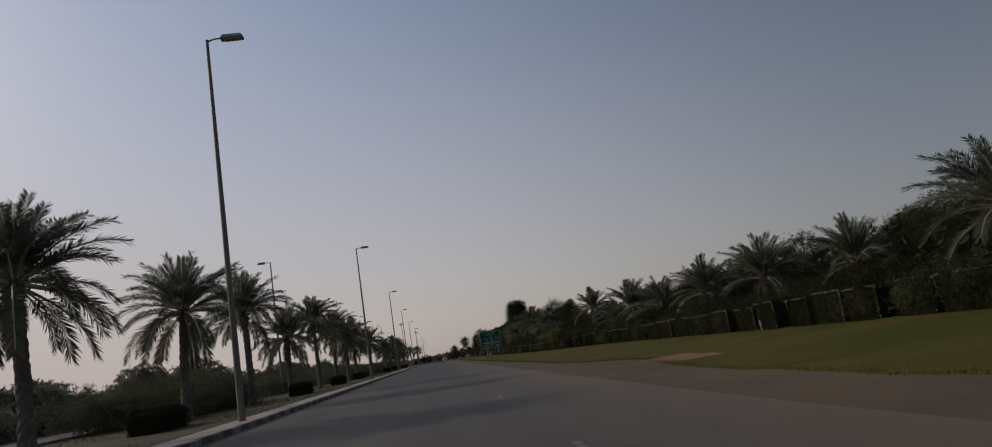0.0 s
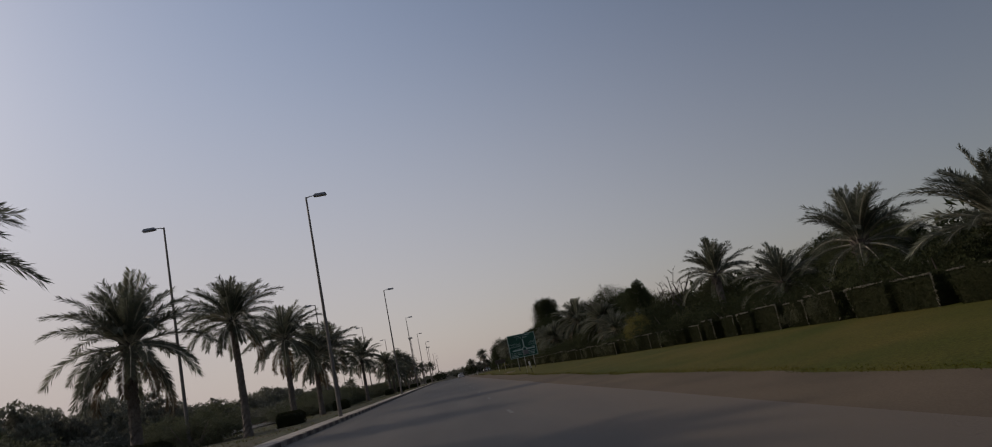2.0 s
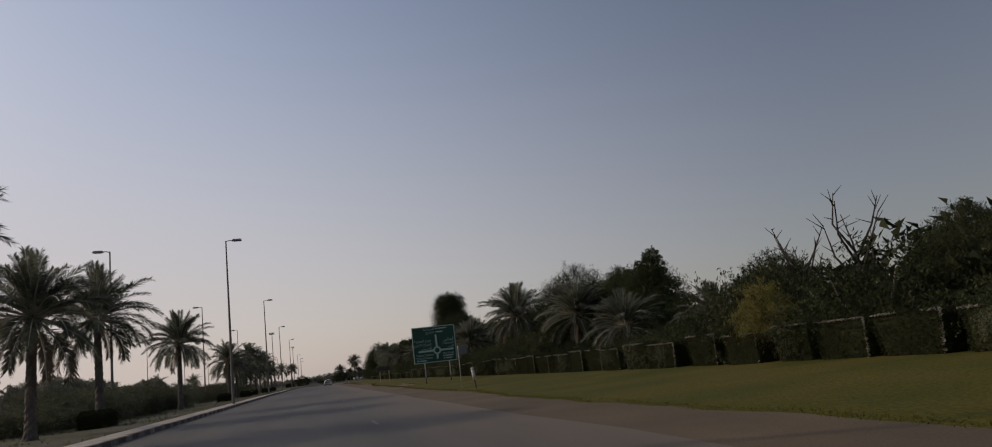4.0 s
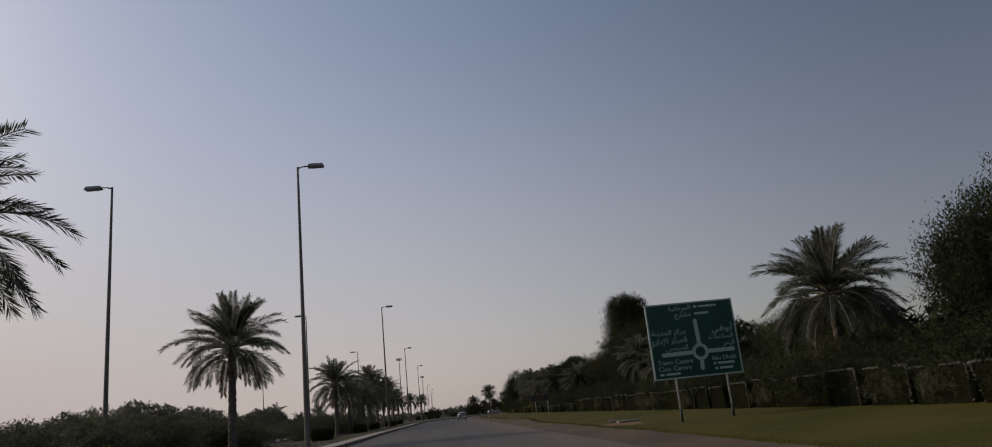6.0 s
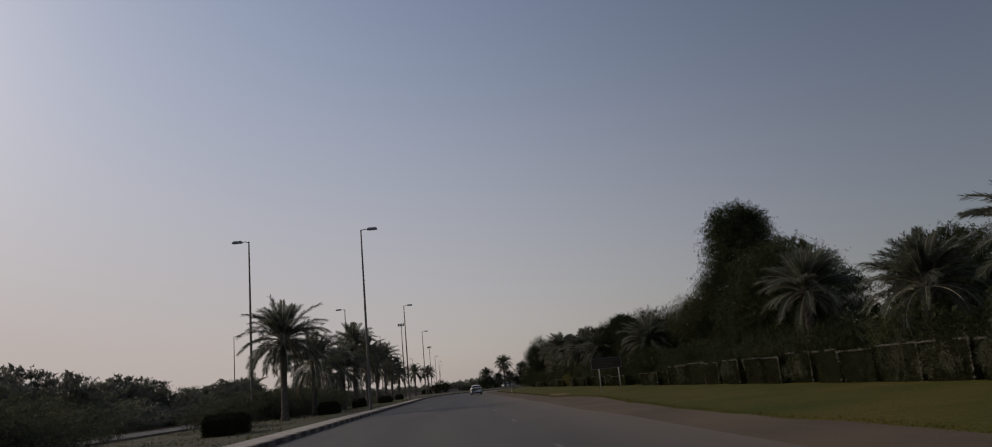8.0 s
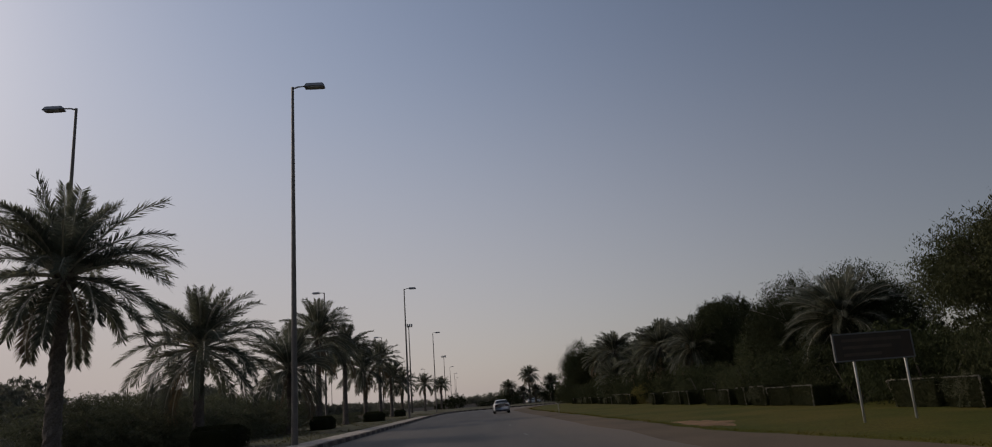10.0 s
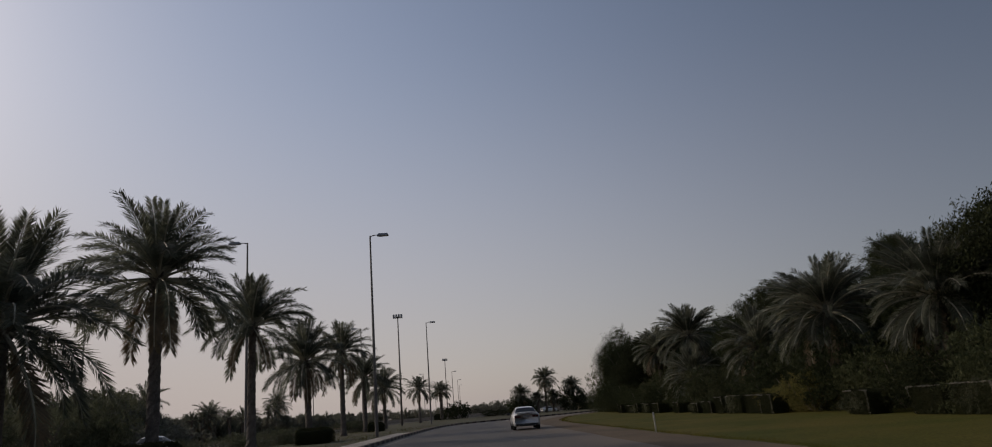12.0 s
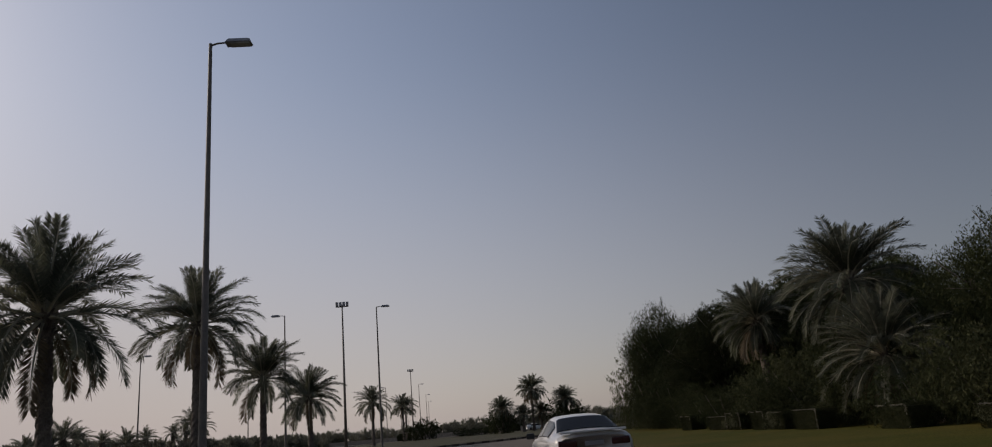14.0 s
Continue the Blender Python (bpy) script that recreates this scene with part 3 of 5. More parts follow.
RIGHT_PALMS = ((18.9, 21.4, 3.3, 0.92), (18.4, 30.0, 2.6, 0.75), (18.0, 38.0, 2.9, 0.85), (18.0, 46.2, 2.8, 0.85), (17.8, 64.4, 3.2, 0.90), (18.2, 81.4, 4.2, 0.85),
               (18.0, 101.5, 2.2, 0.62), (18.9, 121.8, 4.0, 1.05), (19.1, 139.0, 5.4, 1.2), (18.1, 156.6, 3.8, 1.08), (18.0, 164.3, 3.7, 0.78), (18.6, 175.0, 4.8, 0.85),
               (18.3, 206.0, 4.1, 0.98), (18.2, 231.2, 4.6, 1.0), (17.8, 239.0, 5.1, 1.1), (18.6, 267.0, 6.6, 1.1), (18.2, 56.8, 2.4, 0.95), (18.4, 73.3, 2.5, 0.8), (18.0, 249.7, 4.2, 0.95), (17.6, 110.2, 2.5, 0.8), (18.2, 276.3, 6.2, 0.85), (17.8, 263.6, 3.0, 0.95))
for i, (px_, py, pz, ps) in enumerate(RIGHT_PALMS):
    palm(px_, py, pz + bank(py) - 0.2, ps, seed=100 + i, count=58 if py < 105 else 104, shares=(0.36, 0.76, 0.94) if py < 105 or 150 < py < 180 else (0.24, 0.54, 0.78), label="date palm with arching fronds behind the clipped hedge", group="roadside palms", base=bank(py) - 0.02, skirt=0.5 if py < 105 else 1.0)


# ---------------------------------------------------------------- broadleaf trees and shrubs
def leaf_cloud(name, seed, blobs, leaves, size, mat, weep=0.0, flat=0.75):
    """Many small leaves in uneven clumps: blobs are (x, y, z, radius)."""
    r = np.random.RandomState(seed)
    vs = []
    total = sum(b[3] ** 2 for b in blobs)
    for bx, by, bz, br in blobs:
        n = int(leaves * br ** 2 / total)
        clumps = min(max(60, n // 26), 620)
        cd = r.normal(size=(clumps, 3))
        cd /= np.linalg.norm(cd, axis=1)[:, None]
        cc = cd * (br * r.uniform(0.55, 1.08, size=(clumps, 1))) * np.array([1, 1, flat])
        pick = r.randint(0, clumps, n)
        way = cd + r.normal(size=(clumps, 3)) * 0.55 - np.array([0, 0, 0.25 + weep])
        way /= np.linalg.norm(way, axis=1)[:, None]
        reach = br * r.uniform(0.18, 0.48, size=clumps)
        off = way[pick] * (reach[pick] * r.uniform(-0.35, 1.0, size=n))[:, None] + np.clip(r.normal(size=(n, 3)), -1.8, 1.8) * br * 0.055
        c = np.array([bx, by, bz]) + cc[pick] + off
        if weep:
            c[:, 2] -= r.uniform(0, 1.7, size=n) * r.uniform(0.3, 1.0, size=clumps)[pick] * weep * br * (np.linalg.norm(cc[pick][:, :2], axis=1) / br)
        a = r.normal(size=(n, 3))
        a /= np.linalg.norm(a, axis=1)[:, None]
        if weep:
            a[:, 2] -= 1.2
            a /= np.linalg.norm(a, axis=1)[:, None]
        b = np.cross(a, r.normal(size=(n, 3)))
        b /= np.linalg.norm(b, axis=1)[:, None]
        s = size * r.uniform(0.6, 1.3, size=(n, 1))
        q = np.stack([c - a * s, c + b * s * 0.5, c + a * s], 1)
        vs.append(q.reshape(-1, 3))
    v = np.concatenate(vs)
    v[:, 2] = np.maximum(v[:, 2], 0.04)
    nq = len(v) // 3
    me = bpy.data.meshes.new(name)
    me.vertices.add(len(v))
    me.vertices.foreach_set("co", v.ravel())
    me.loops.add(nq * 3)
    me.loops.foreach_set("vertex_index", np.arange(nq * 3))
    me.polygons.add(nq)
    me.polygons.foreach_set("loop_start", np.arange(nq) * 3)
    me.update(calc_edges=True)
    me.materials.append(mat)
    return me


def limbs(seed, height, r0, blobs):
    r = random.Random(seed)
    fork = height * 0.28
    tubes = [tube([(0, 0, -0.1), (0.05, 0.02, fork * 0.5), (r.uniform(-0.15, 0.15), r.uniform(-0.15, 0.15), fork)], [r0 * 1.25, r0, r0 * 0.85], 9)]
    for bx, by, bz, br in blobs:
        end = Vector((bx, by, bz))
        mid = Vector((0, 0, fork)).lerp(end, 0.5) + Vector((r.uniform(-0.3, 0.3), r.uniform(-0.3, 0.3), r.uniform(0, 0.4)))
        tubes.append(tube([(0, 0, fork * 0.9), mid, end], [r0 * 0.6, r0 * 0.36, r0 * 0.1], 6))
        for _ in range(4):
            tw = end + Vector((r.uniform(-1, 1), r.uniform(-1, 1), r.uniform(-0.4, 1))) * br * 0.85
            tubes.append(tube([mid.lerp(end, r.uniform(0.3, 1)), tw], [r0 * 0.16, r0 * 0.04], 4))
    v, f = merge(*tubes)
    return mesh_from("trunk", v, f, BARK, True)


TREE_KINDS, FAR_KINDS = {}, {}
for nm, sd, hgt, blobs, leaves, mat, weep, flat in (
        ("spreading", 1, 7.0, ((0, 0, 5.0, 2.2), (1.6, 0.6, 4.4, 1.7), (-1.6, 0.4, 4.5, 1.8), (0.3, -1.7, 4.2, 1.7), (-0.2, 1.8, 4.6, 1.6), (0.4, 0.2, 6.2, 1.3), (0, 0, 3.0, 1.7)), 19000, LEAF_OLIVE, 0.25, 0.75),
        ("round", 2, 7.0, ((0, 0, 4.6, 2.3), (0.9, 0.9, 5.6, 1.5), (-1.0, -0.7, 5.4, 1.6), (1.5, -1.0, 3.8, 1.5), (-1.5, 1.1, 3.6, 1.6), (0, 0, 2.6, 1.7), (0.2, 0.3, 6.5, 1.0)), 18000, LEAF, 0.1, 0.85),
        ("tall", 3, 13.0, ((0, 0, 11.2, 2.0), (0.8, 0.5, 9.6, 2.1), (-0.9, -0.4, 9.2, 2.1), (0.2, -0.6, 7.2, 2.3), (-0.6, 0.8, 5.6, 2.3), (0.8, 0.3, 4.0, 2.2), (0.9, 0.3, 12.0, 1.5), (-0.9, 0.2, 11.9, 1.5)), 34000, LEAF, 0.1, 0.9),
        ("weeping", 4, 8.0, ((0, 0, 6.4, 2.0), (1.5, 0.4, 5.2, 1.8), (-1.5, 0.3, 5.3, 1.9), (0.2, -1.6, 5.0, 1.8), (0, 1.6, 4.8, 1.8), (0, 0, 3.4, 2.1), (0.4, -0.6, 2.0, 1.9)), 21000, LEAF, 0.75, 0.8),
        ("slender", 6, 7.5, ((0.2, 0, 5.2, 1.3), (0.5, 0.9, 6.3, 0.8), (-0.4, -0.9, 5.6, 0.95), (-0.2, 0.6, 4.4, 1.5), (0.3, -0.8, 3.6, 1.6), (0, 0, 2.4, 1.9), (0.4, 1.0, 7.0, 0.5)), 17000, LEAF, 0.15, 1.0),
        ("sparse", 5, 6.5, ((0.4, 0, 5.2, 1.5), (-1.3, 0.5, 4.6, 1.3), (1.4, -0.6, 4.2, 1.3), (0.1, 1.2, 3.6, 1.4), (-0.4, -1.2, 3.2, 1.5), (0, 0, 2.2, 1.7)), 9000, LEAF_OLIVE, 0.2, 0.8)):
    # far crowns take the leaf colour paled for haze
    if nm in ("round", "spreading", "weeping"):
        FAR_KINDS[nm] = (limbs(sd, hgt, 0.2 + hgt * 0.008, blobs), leaf_cloud("crown", sd + 90, blobs, 6500, 0.24, LEAF_DUSTY_HAZE, weep, flat), hgt)
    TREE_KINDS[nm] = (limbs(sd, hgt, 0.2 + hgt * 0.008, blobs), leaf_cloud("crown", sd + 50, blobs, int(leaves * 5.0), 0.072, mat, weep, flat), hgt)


def tree(x, y, kind, height, label, seed=0, wide=1.0, group="roadside trees", base=None, kinds=None):
    r = random.Random(seed + 900)
    trunk, crown, h0 = (kinds or TREE_KINDS)[kind]
    s = height / h0
    base = bank(y) - 0.03 if base is None else base
    t = thing("roadside_tree", pose(x, y, base, 0, 0, r.uniform(0, 360)), label, "tree", group)
    m = Matrix.Diagonal((s * wide, s * wide, s, 1))
    child("trunk", trunk, t, "dark brown branching trunk", m)
    child("crown", crown, t, "", m)
    return t


L_SPREAD, L_ROUND = "olive-green spreading roadside tree with fine foliage", "dark green rounded tree in a dense roadside belt"
L_TALL, L_WEEP, L_SLIM, L_SPARSE = "tall narrow dark green tree above the tree belt", "weeping dark green tree with drooping outer twigs", "slender dark green tree with two pointed tops", "thin grey-green tree with open twiggy crown"
RIGHT_TREES = ((24.0, 18, "round", 5.4), (21.5, 27, "sparse", 4.6), (24.5, 34, "round", 4.6), (22.0, 41, "sparse", 5.0), (22.5, 50, "sparse", 5.0), (21.5, 55, "spreading", 4.8), (23.5, 61, "round", 4.6),
               (22.0, 70, "spreading", 4.7), (24.0, 78, "round", 4.6), (21.5, 90, "spreading", 4.4), (20.4, 99.6, "sparse", 4.6), (24.0, 105, "round", 4.4), (22.4, 116.0, "slender", 7.35), (23.0, 121.5, "round", 6.7),
               (22.2, 129.6, "weeping", 8.5), (24.0, 133, "round", 6.6), (23.0, 144, "sparse", 6.0), (24.0, 152, "spreading", 6.2), (22.8, 161, "round", 6.0), (24.0, 171, "round", 6.4),
               (22.4, 191.5, "tall", 12.7), (22.6, 184.5, "round", 8.8), (22.4, 198, "spreading", 8.0), (20.0, 207.0, "weeping", 7.0), (20.6, 216, "weeping", 7.8), (21.6, 230, "round", 8.0),
               (21.6, 222.5, "sparse", 6.0), (22.6, 237, "round", 7.4), (22.6, 246.5, "round", 7.6), (22.4, 255.6, "round", 8.45), (23.0, 262, "weeping", 8.0), (21.0, 278, "round", 8.4), (19.5, 286, "round", 8.0),
               (18.6, 298.0, "weeping", 10.6), (24.0, 302, "round", 8.8), (24.0, 215, "round", 5.2), (25.0, 244, "tall", 9.2), (24.0, 272, "round", 8.0))
for i, (tx, ty, tk, th) in enumerate(RIGHT_TREES):
    tree(tx, ty, tk, th, {"round": L_ROUND, "spreading": L_SPREAD, "tall": L_TALL, "weeping": L_WEEP, "sparse": L_SPARSE, "slender": L_SLIM}[tk], seed=i, wide=1.2 if tk == "tall" else 0.82 if ty == 298.0 else 1.15)

# dead branching trees
for i, (tx, ty, th) in enumerate(((19.5, 93.3, 6.3), (19.6, 96.7, 5.7), (20.0, 231.0, 6.2))):
    r = random.Random(40 + i)
    tubes = [tube([(0, 0, 0), (0.1, 0.05, th * 0.3), (0.05, 0.1, th * 0.55)], [0.13, 0.10, 0.075], 8)]
    for k in range(7):
        a, z0 = k * 2.4, th * (0.32 + 0.04 * k)
        d = Vector((math.cos(a) * 0.6, math.sin(a) * 0.6, 1.0)).normalized()
        p0 = Vector((0.08, 0.08, z0))
        p1 = p0 + d * th * 0.22
        p2 = p1 + (d + Vector((r.uniform(-0.5, 0.5), r.uniform(-0.5, 0.5), 0.3))).normalized() * th * 0.2
        tubes.append(tube([p0, p1, p2], [0.055, 0.038, 0.016], 6))
        for j in range(4):
            q = p1.lerp(p2, r.random())
            tubes.append(tube([q, q + Vector((r.uniform(-0.5, 0.5), r.uniform(-0.5, 0.5), r.uniform(0.1, 0.6)))], [0.022, 0.008], 4))
    v, f = merge(*tubes)
    tagged(new("dead_tree", mesh_from("dead_tree", v, f, DEADWOOD, True)), "bare dead tree with broken upright branches", "tree", "dead trees").matrix_basis = pose(tx, ty, bank(ty) - 0.03)

# loose shrubs
SHRUBS = []
for k in range(3):
    r = random.Random(70 + k)
    blobs = [(r.uniform(-1.3, 1.3), r.uniform(-1.3, 1.3), r.uniform(0.7, 2.1), r.uniform(0.8, 1.15)) for _ in range(8)] + [(0, 0, 0.9, 1.5)]
    cloud = leaf_cloud("foliage", 80 + k, blobs, 16000, 0.06, LEAF_OLIVE if k == 1 else LEAF, 0.1, 0.9)
    dusty = leaf_cloud("foliage", 84 + k, blobs, 22000, 0.06, LEAF_MEDIAN, 0.1, 0.9)
    v, f = merge(*[tube([(0.1 * math.cos(a), 0.1 * math.sin(a), -0.05), (0.7 * math.cos(a), 0.7 * math.sin(a), 0.9), (1.1 * math.cos(a), 1.1 * math.sin(a), 1.9)], [0.05, 0.035, 0.012], 5)
                   for a in (0.3, 1.5, 2.6, 3.9, 5.1)])
    SHRUBS.append((mesh_from("stem", v, f, BARK), cloud, dusty))


def shrub(x, y, h, w, k, label, group, z=0.1, coarse=None):
    z = bank(y) - 0.03 if z is None else z
    t = thing("shrub", pose(x, y, z, 0, 0, (x * 37 + y * 53) % 360), label, "shrub", group)
    m = Matrix.Diagonal((w / 2.6, w / 2.6, h / 2.9, 1))
    child("stem", SHRUBS[k % 3][0], t, "", m)
    child("foliage", coarse or SHRUBS[k % 3][1], t, "", m)


blobs = [(math.cos(k * 2.4) * 1.1, math.sin(k * 2.4) * 1.1, 0.8 + 0.17 * k, 1.0) for k in range(8)] + [(0, 0, 1.0, 1.5)]
YELLOW = leaf_cloud("foliage", 87, [(0, 0, 1.0, 1.2), (0.5, 0.6, 1.7, 0.9), (-0.4, -0.7, 1.6, 0.9), (0.2, -0.1, 2.2, 0.7)], 15000, 0.055, LEAF_YELLOW, 0.2, 0.9)
COARSE = leaf_cloud("foliage", 88, blobs, 3200, 0.15, LEAF, 0.1, 0.9)
# far shrubs, with haze put into their paler leaves
DUSTY_HAZE = leaf_cloud("foliage", 89, blobs, 3200, 0.15, LEAF_DUSTY_HAZE, 0.1, 0.9)
r = random.Random(12)
SHRUB_ROWS = [(43.5 + 3.1 * k, 2.6) for k in range(7)] + [(86, 2.2), (90, 2.4), (121.0, 1.9), (124.5, 2.2)] + [(128.5 + 3.2 * k, 2.7) for k in range(7)]
SHRUB_ROWS += [(154 + 3.6 * k, 2.6) for k in range(5)] + [(203.5 + 3.3 * k, 2.9) for k in range(8)]
for i, (sy, sh) in enumerate(SHRUB_ROWS):
    shrub(-17.2 + r.uniform(-0.8, 0.8), sy, sh * r.uniform(0.88, 1.14), r.uniform(4.0, 5.2), i, "dense untrimmed dark green median shrub", "median shrubs", 0.1, SHRUBS[i % 3][2])
FAR_NAMES = ("round", "spreading", "weeping")
# how high the far belt stands along the road
BELT = ((60, 6.0), (103, 5.4), (108, 7.2), (125, 7.0), (141, 7.8), (153, 6.0), (168, 5.6), (178, 4.4), (187, 4.9), (195, 6.8), (203, 7.5), (213, 7.3), (219, 6.7), (226, 5.6), (237, 7.7), (250, 6.3), (257, 5.5),
        (276, 6.8), (282, 6.8), (291, 6.4), (300, 6.0), (308, 4.7), (319, 4.4), (330, 4.9))
for i in range(42):
    ty = 62 + i * 5.8 + r.uniform(-1.8, 1.8)
    tk = FAR_NAMES[(i * 5 + i // 3) % 3]
    tree(-42 + r.uniform(-1.5, 1.5), ty, tk, 0.96 * float(np.interp(ty, [p for p, _ in BELT], [h for _, h in BELT])) + r.uniform(-0.5, 0.3), "dark green tree in the belt beyond the opposite road", seed=300 + i, wide=1.2,
         group="far belt trees", base=-0.06, kinds=FAR_KINDS)
for i, (tx, ty) in enumerate(((-43.5, 289.5), (-44.0, 296.0))):
    tree(tx, ty, "round", 6.9, "dense dark rounded tree beyond the opposite road", seed=380 + i, wide=1.35, group="far belt trees", base=-0.06, kinds=FAR_KINDS)
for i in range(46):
    shrub(-39.5 + r.uniform(-1.5, 1.0), 58 + i * 5.4, r.uniform(2.6, 3.8), r.uniform(5.0, 6.5), 3, "dark undergrowth shrub beyond the opposite road", "far belt shrubs", -0.06, DUSTY_HAZE)
for i, (lx, ly) in enumerate(((-38.0, 76.0), (-40.0, 66.0), (-39.0, 255.0), (-41, 318), (-40, 331), (-42.0, 282.5), (-44.0, 303.0), (-44.0, 368.0), (-46.0, 377.0))):
    palm(lx, ly, (3.0, 4.0, 3.0, 4.0, 3.0, 4.0, 5.6, 6.6, 6.2)[i], 0.9 if i < 6 else 1.1, seed=160 + i, count=40, label="low date palm beyond the opposite road", group="far belt palms", base=-0.06)
for i, (ly, lz) in enumerate(((311.0, 3.2), (316.5, 3.5), (323.0, 4.0), (327.5, 3.6), (335.0, 3.4), (343.0, 4.0), (350.0, 4.7), (357.0, 5.0))):
    palm(-41.0 - 0.5 * (i % 3), ly, lz, 0.55 + 0.05 * (i % 3), seed=180 + i, count=40, label="low date palm among the far trees", group="far belt palms", base=-0.06)
for i, (sx, sy, hh) in enumerate(((-15.4, 187.0, 2.4), (-16.2, 229.0, 3.1), (-16.0, 232.4, 3.1), (-15.6, 246.5, 1.1), (-15.8, 259, 1.3), (-15.5, 292, 1.4))):
    shrub(sx, sy, hh, 3.4, i, "low dusty green shrub under the median palms", "median shrubs", 0.1, SHRUBS[i % 3][2])
for i in range(58):
    sy = 8 + i * 5.1 + r.uniform(-1.5, 1.5)
    shrub(21.2 + r.uniform(-0.9, 2.0), sy, r.uniform(2.3, 3.6), r.uniform(3.8, 5.0), i, "dark undergrowth shrub behind the clipped hedge", "belt shrubs", None)
for i, (sx, sy, hh) in enumerate(((18.8, 267.4, 4.6), (18.9, 272.5, 4.2), (18.4, 237.5, 4.0), (18.9, 230.0, 3.6), (18.6, 254.0, 3.6), (18.6, 246.0, 4.2), (18.8, 210.5, 3.8), (18.6, 137.0, 3.4), (18.4, 124.0, 3.2))):
    shrub(sx, sy, hh, 4.6, i, "dark scrub growing round the palm trunks", "belt shrubs", None)
for i, (sy, hh) in enumerate(((296.0, 5.6), (299.5, 6.0), (292.0, 4.6), (91.5, 3.7), (94.8, 3.5), (98.0, 3.9), (253.5, 3.4), (258.0, 3.6))):
    shrub(17.5 + 0.15 * i - (0.8 if 120 < sy < 260 else 0), sy, hh, 4.2 if not 120 < sy < 260 else 3.0, i, "dark scrub growing round the palm trunks", "belt shrubs", None)
for i in range(86):
    sy = 9 + i * 3.35 + r.uniform(-1.0, 1.0)
    shrub(17.1 + r.uniform(-0.4, 0.9), sy, r.uniform(1.7, 2.5) if sy < 120 else r.uniform(2.2, 3.3), r.uniform(2.6, 3.8), i, "dark scrub growing round the palm trunks", "belt shrubs", None)
for i in range(34):
    shrub(25.5 + r.uniform(-1, 2.5), 10 + i * 8.8, r.uniform(3.6, 4.8), r.uniform(6.5, 8.5), i + 1, "large dark shrub in the depth of the tree belt", "belt shrubs", None, COARSE)


for sx, sy, hh in ((16.2, 238.9, 2.2), (16.0, 241.6, 1.5), (15.9, 93.9, 3.0)):
    shrub(sx, sy, hh, 2.6, 1, "yellow-green bush growing through the clipped hedge", "belt shrubs", None, YELLOW)
for i, (sx, sy, hh, ww) in enumerate(((9.6, 371.5, 4.6, 4.4), (21.4, 371.5, 5.6, 5.4), (4.0, 384, 1.7, 5.0), (27.0, 378, 1.9, 6.0), (-5.5, 388, 4.4, 5.0))):
    shrub(sx, sy, hh, ww, 3, "dense dark bush beneath the roundabout palms", "roundabout bushes", 0.08, COARSE)


# clipped hedges
def hedge_meshes(seed, lx, ly, h, leaves, size, flare=0.0, soft=0.06):
    """A clipped block: a dark uneven core and a skin of small leaves; flare draws its foot in."""
    rr = np.random.RandomState(seed)
    bm = bmesh.new()
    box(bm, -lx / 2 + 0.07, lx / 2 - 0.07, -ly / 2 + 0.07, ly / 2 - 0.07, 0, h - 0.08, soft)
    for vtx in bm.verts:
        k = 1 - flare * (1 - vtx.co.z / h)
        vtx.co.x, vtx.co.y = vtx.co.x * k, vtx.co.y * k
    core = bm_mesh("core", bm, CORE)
    face = rr.choice(5, leaves, p=np.array([ly * h, ly * h, lx * h, lx * h, lx * ly]) / (2 * ly * h + 2 * lx * h + lx * ly))
    u = rr.uniform(-0.5, 0.5, (leaves, 2))
    c = np.zeros((leaves, 3))
    d = rr.normal(0, 0.04, leaves)
    for k, (ax, sg) in enumerate(((0, -1), (0, 1), (1, -1), (1, 1))):
        m = face == k
        c[m, ax] = sg * ((lx, ly)[ax] / 2) + d[m]
        c[m, 1 - ax] = u[m, 0] * (lx, ly)[1 - ax]
        c[m, 2] = (u[m, 1] + 0.5) * h
    m = face == 4
    c[m, 0], c[m, 1], c[m, 2] = u[m, 0] * lx, u[m, 1] * ly, h + d[m]
    # rounded corners, then a drawn-in foot
    for ax, full in ((0, lx), (1, ly)):
        top = np.clip((c[:, 2] - (h - 2.5 * soft)) / (2.5 * soft), 0, 1)
        c[:, ax] -= np.sign(c[:, ax]) * 1.4 * soft * top ** 2 * np.clip(np.abs(c[:, ax]) / (full / 2), 0, 1) ** 4
    c[:, 0] *= 1 + 0.07 * np.sin(c[:, 1] * 2.3 + seed) + 0.04 * np.sin(c[:, 2] * 5 + seed)
    c[:, :2] *= (1 - flare * (1 - c[:, 2] / h))[:, None]
    c[:, 2] += 0.035 * np.sin(c[:, 1] * 3.1 + 2 * seed) * (c[:, 2] > h * 0.8)
    a = rr.normal(size=(leaves, 3))
    a /= np.linalg.norm(a, axis=1)[:, None]
    b = np.cross(a, rr.normal(size=(leaves, 3)))
    b /= np.linalg.norm(b, axis=1)[:, None]
    s = size * rr.uniform(0.6, 1.3, (leaves, 1))
    v = np.stack([c - a * s, c + b * s * 0.6, c + a * s], 1).reshape(-1, 3)
    v[:, 2] = np.maximum(v[:, 2], 0.01)
    return core, mesh_from("leaf_skin", v.tolist(), [(3 * i, 3 * i + 1, 3 * i + 2) for i in range(leaves)], LEAF_HEDGE)


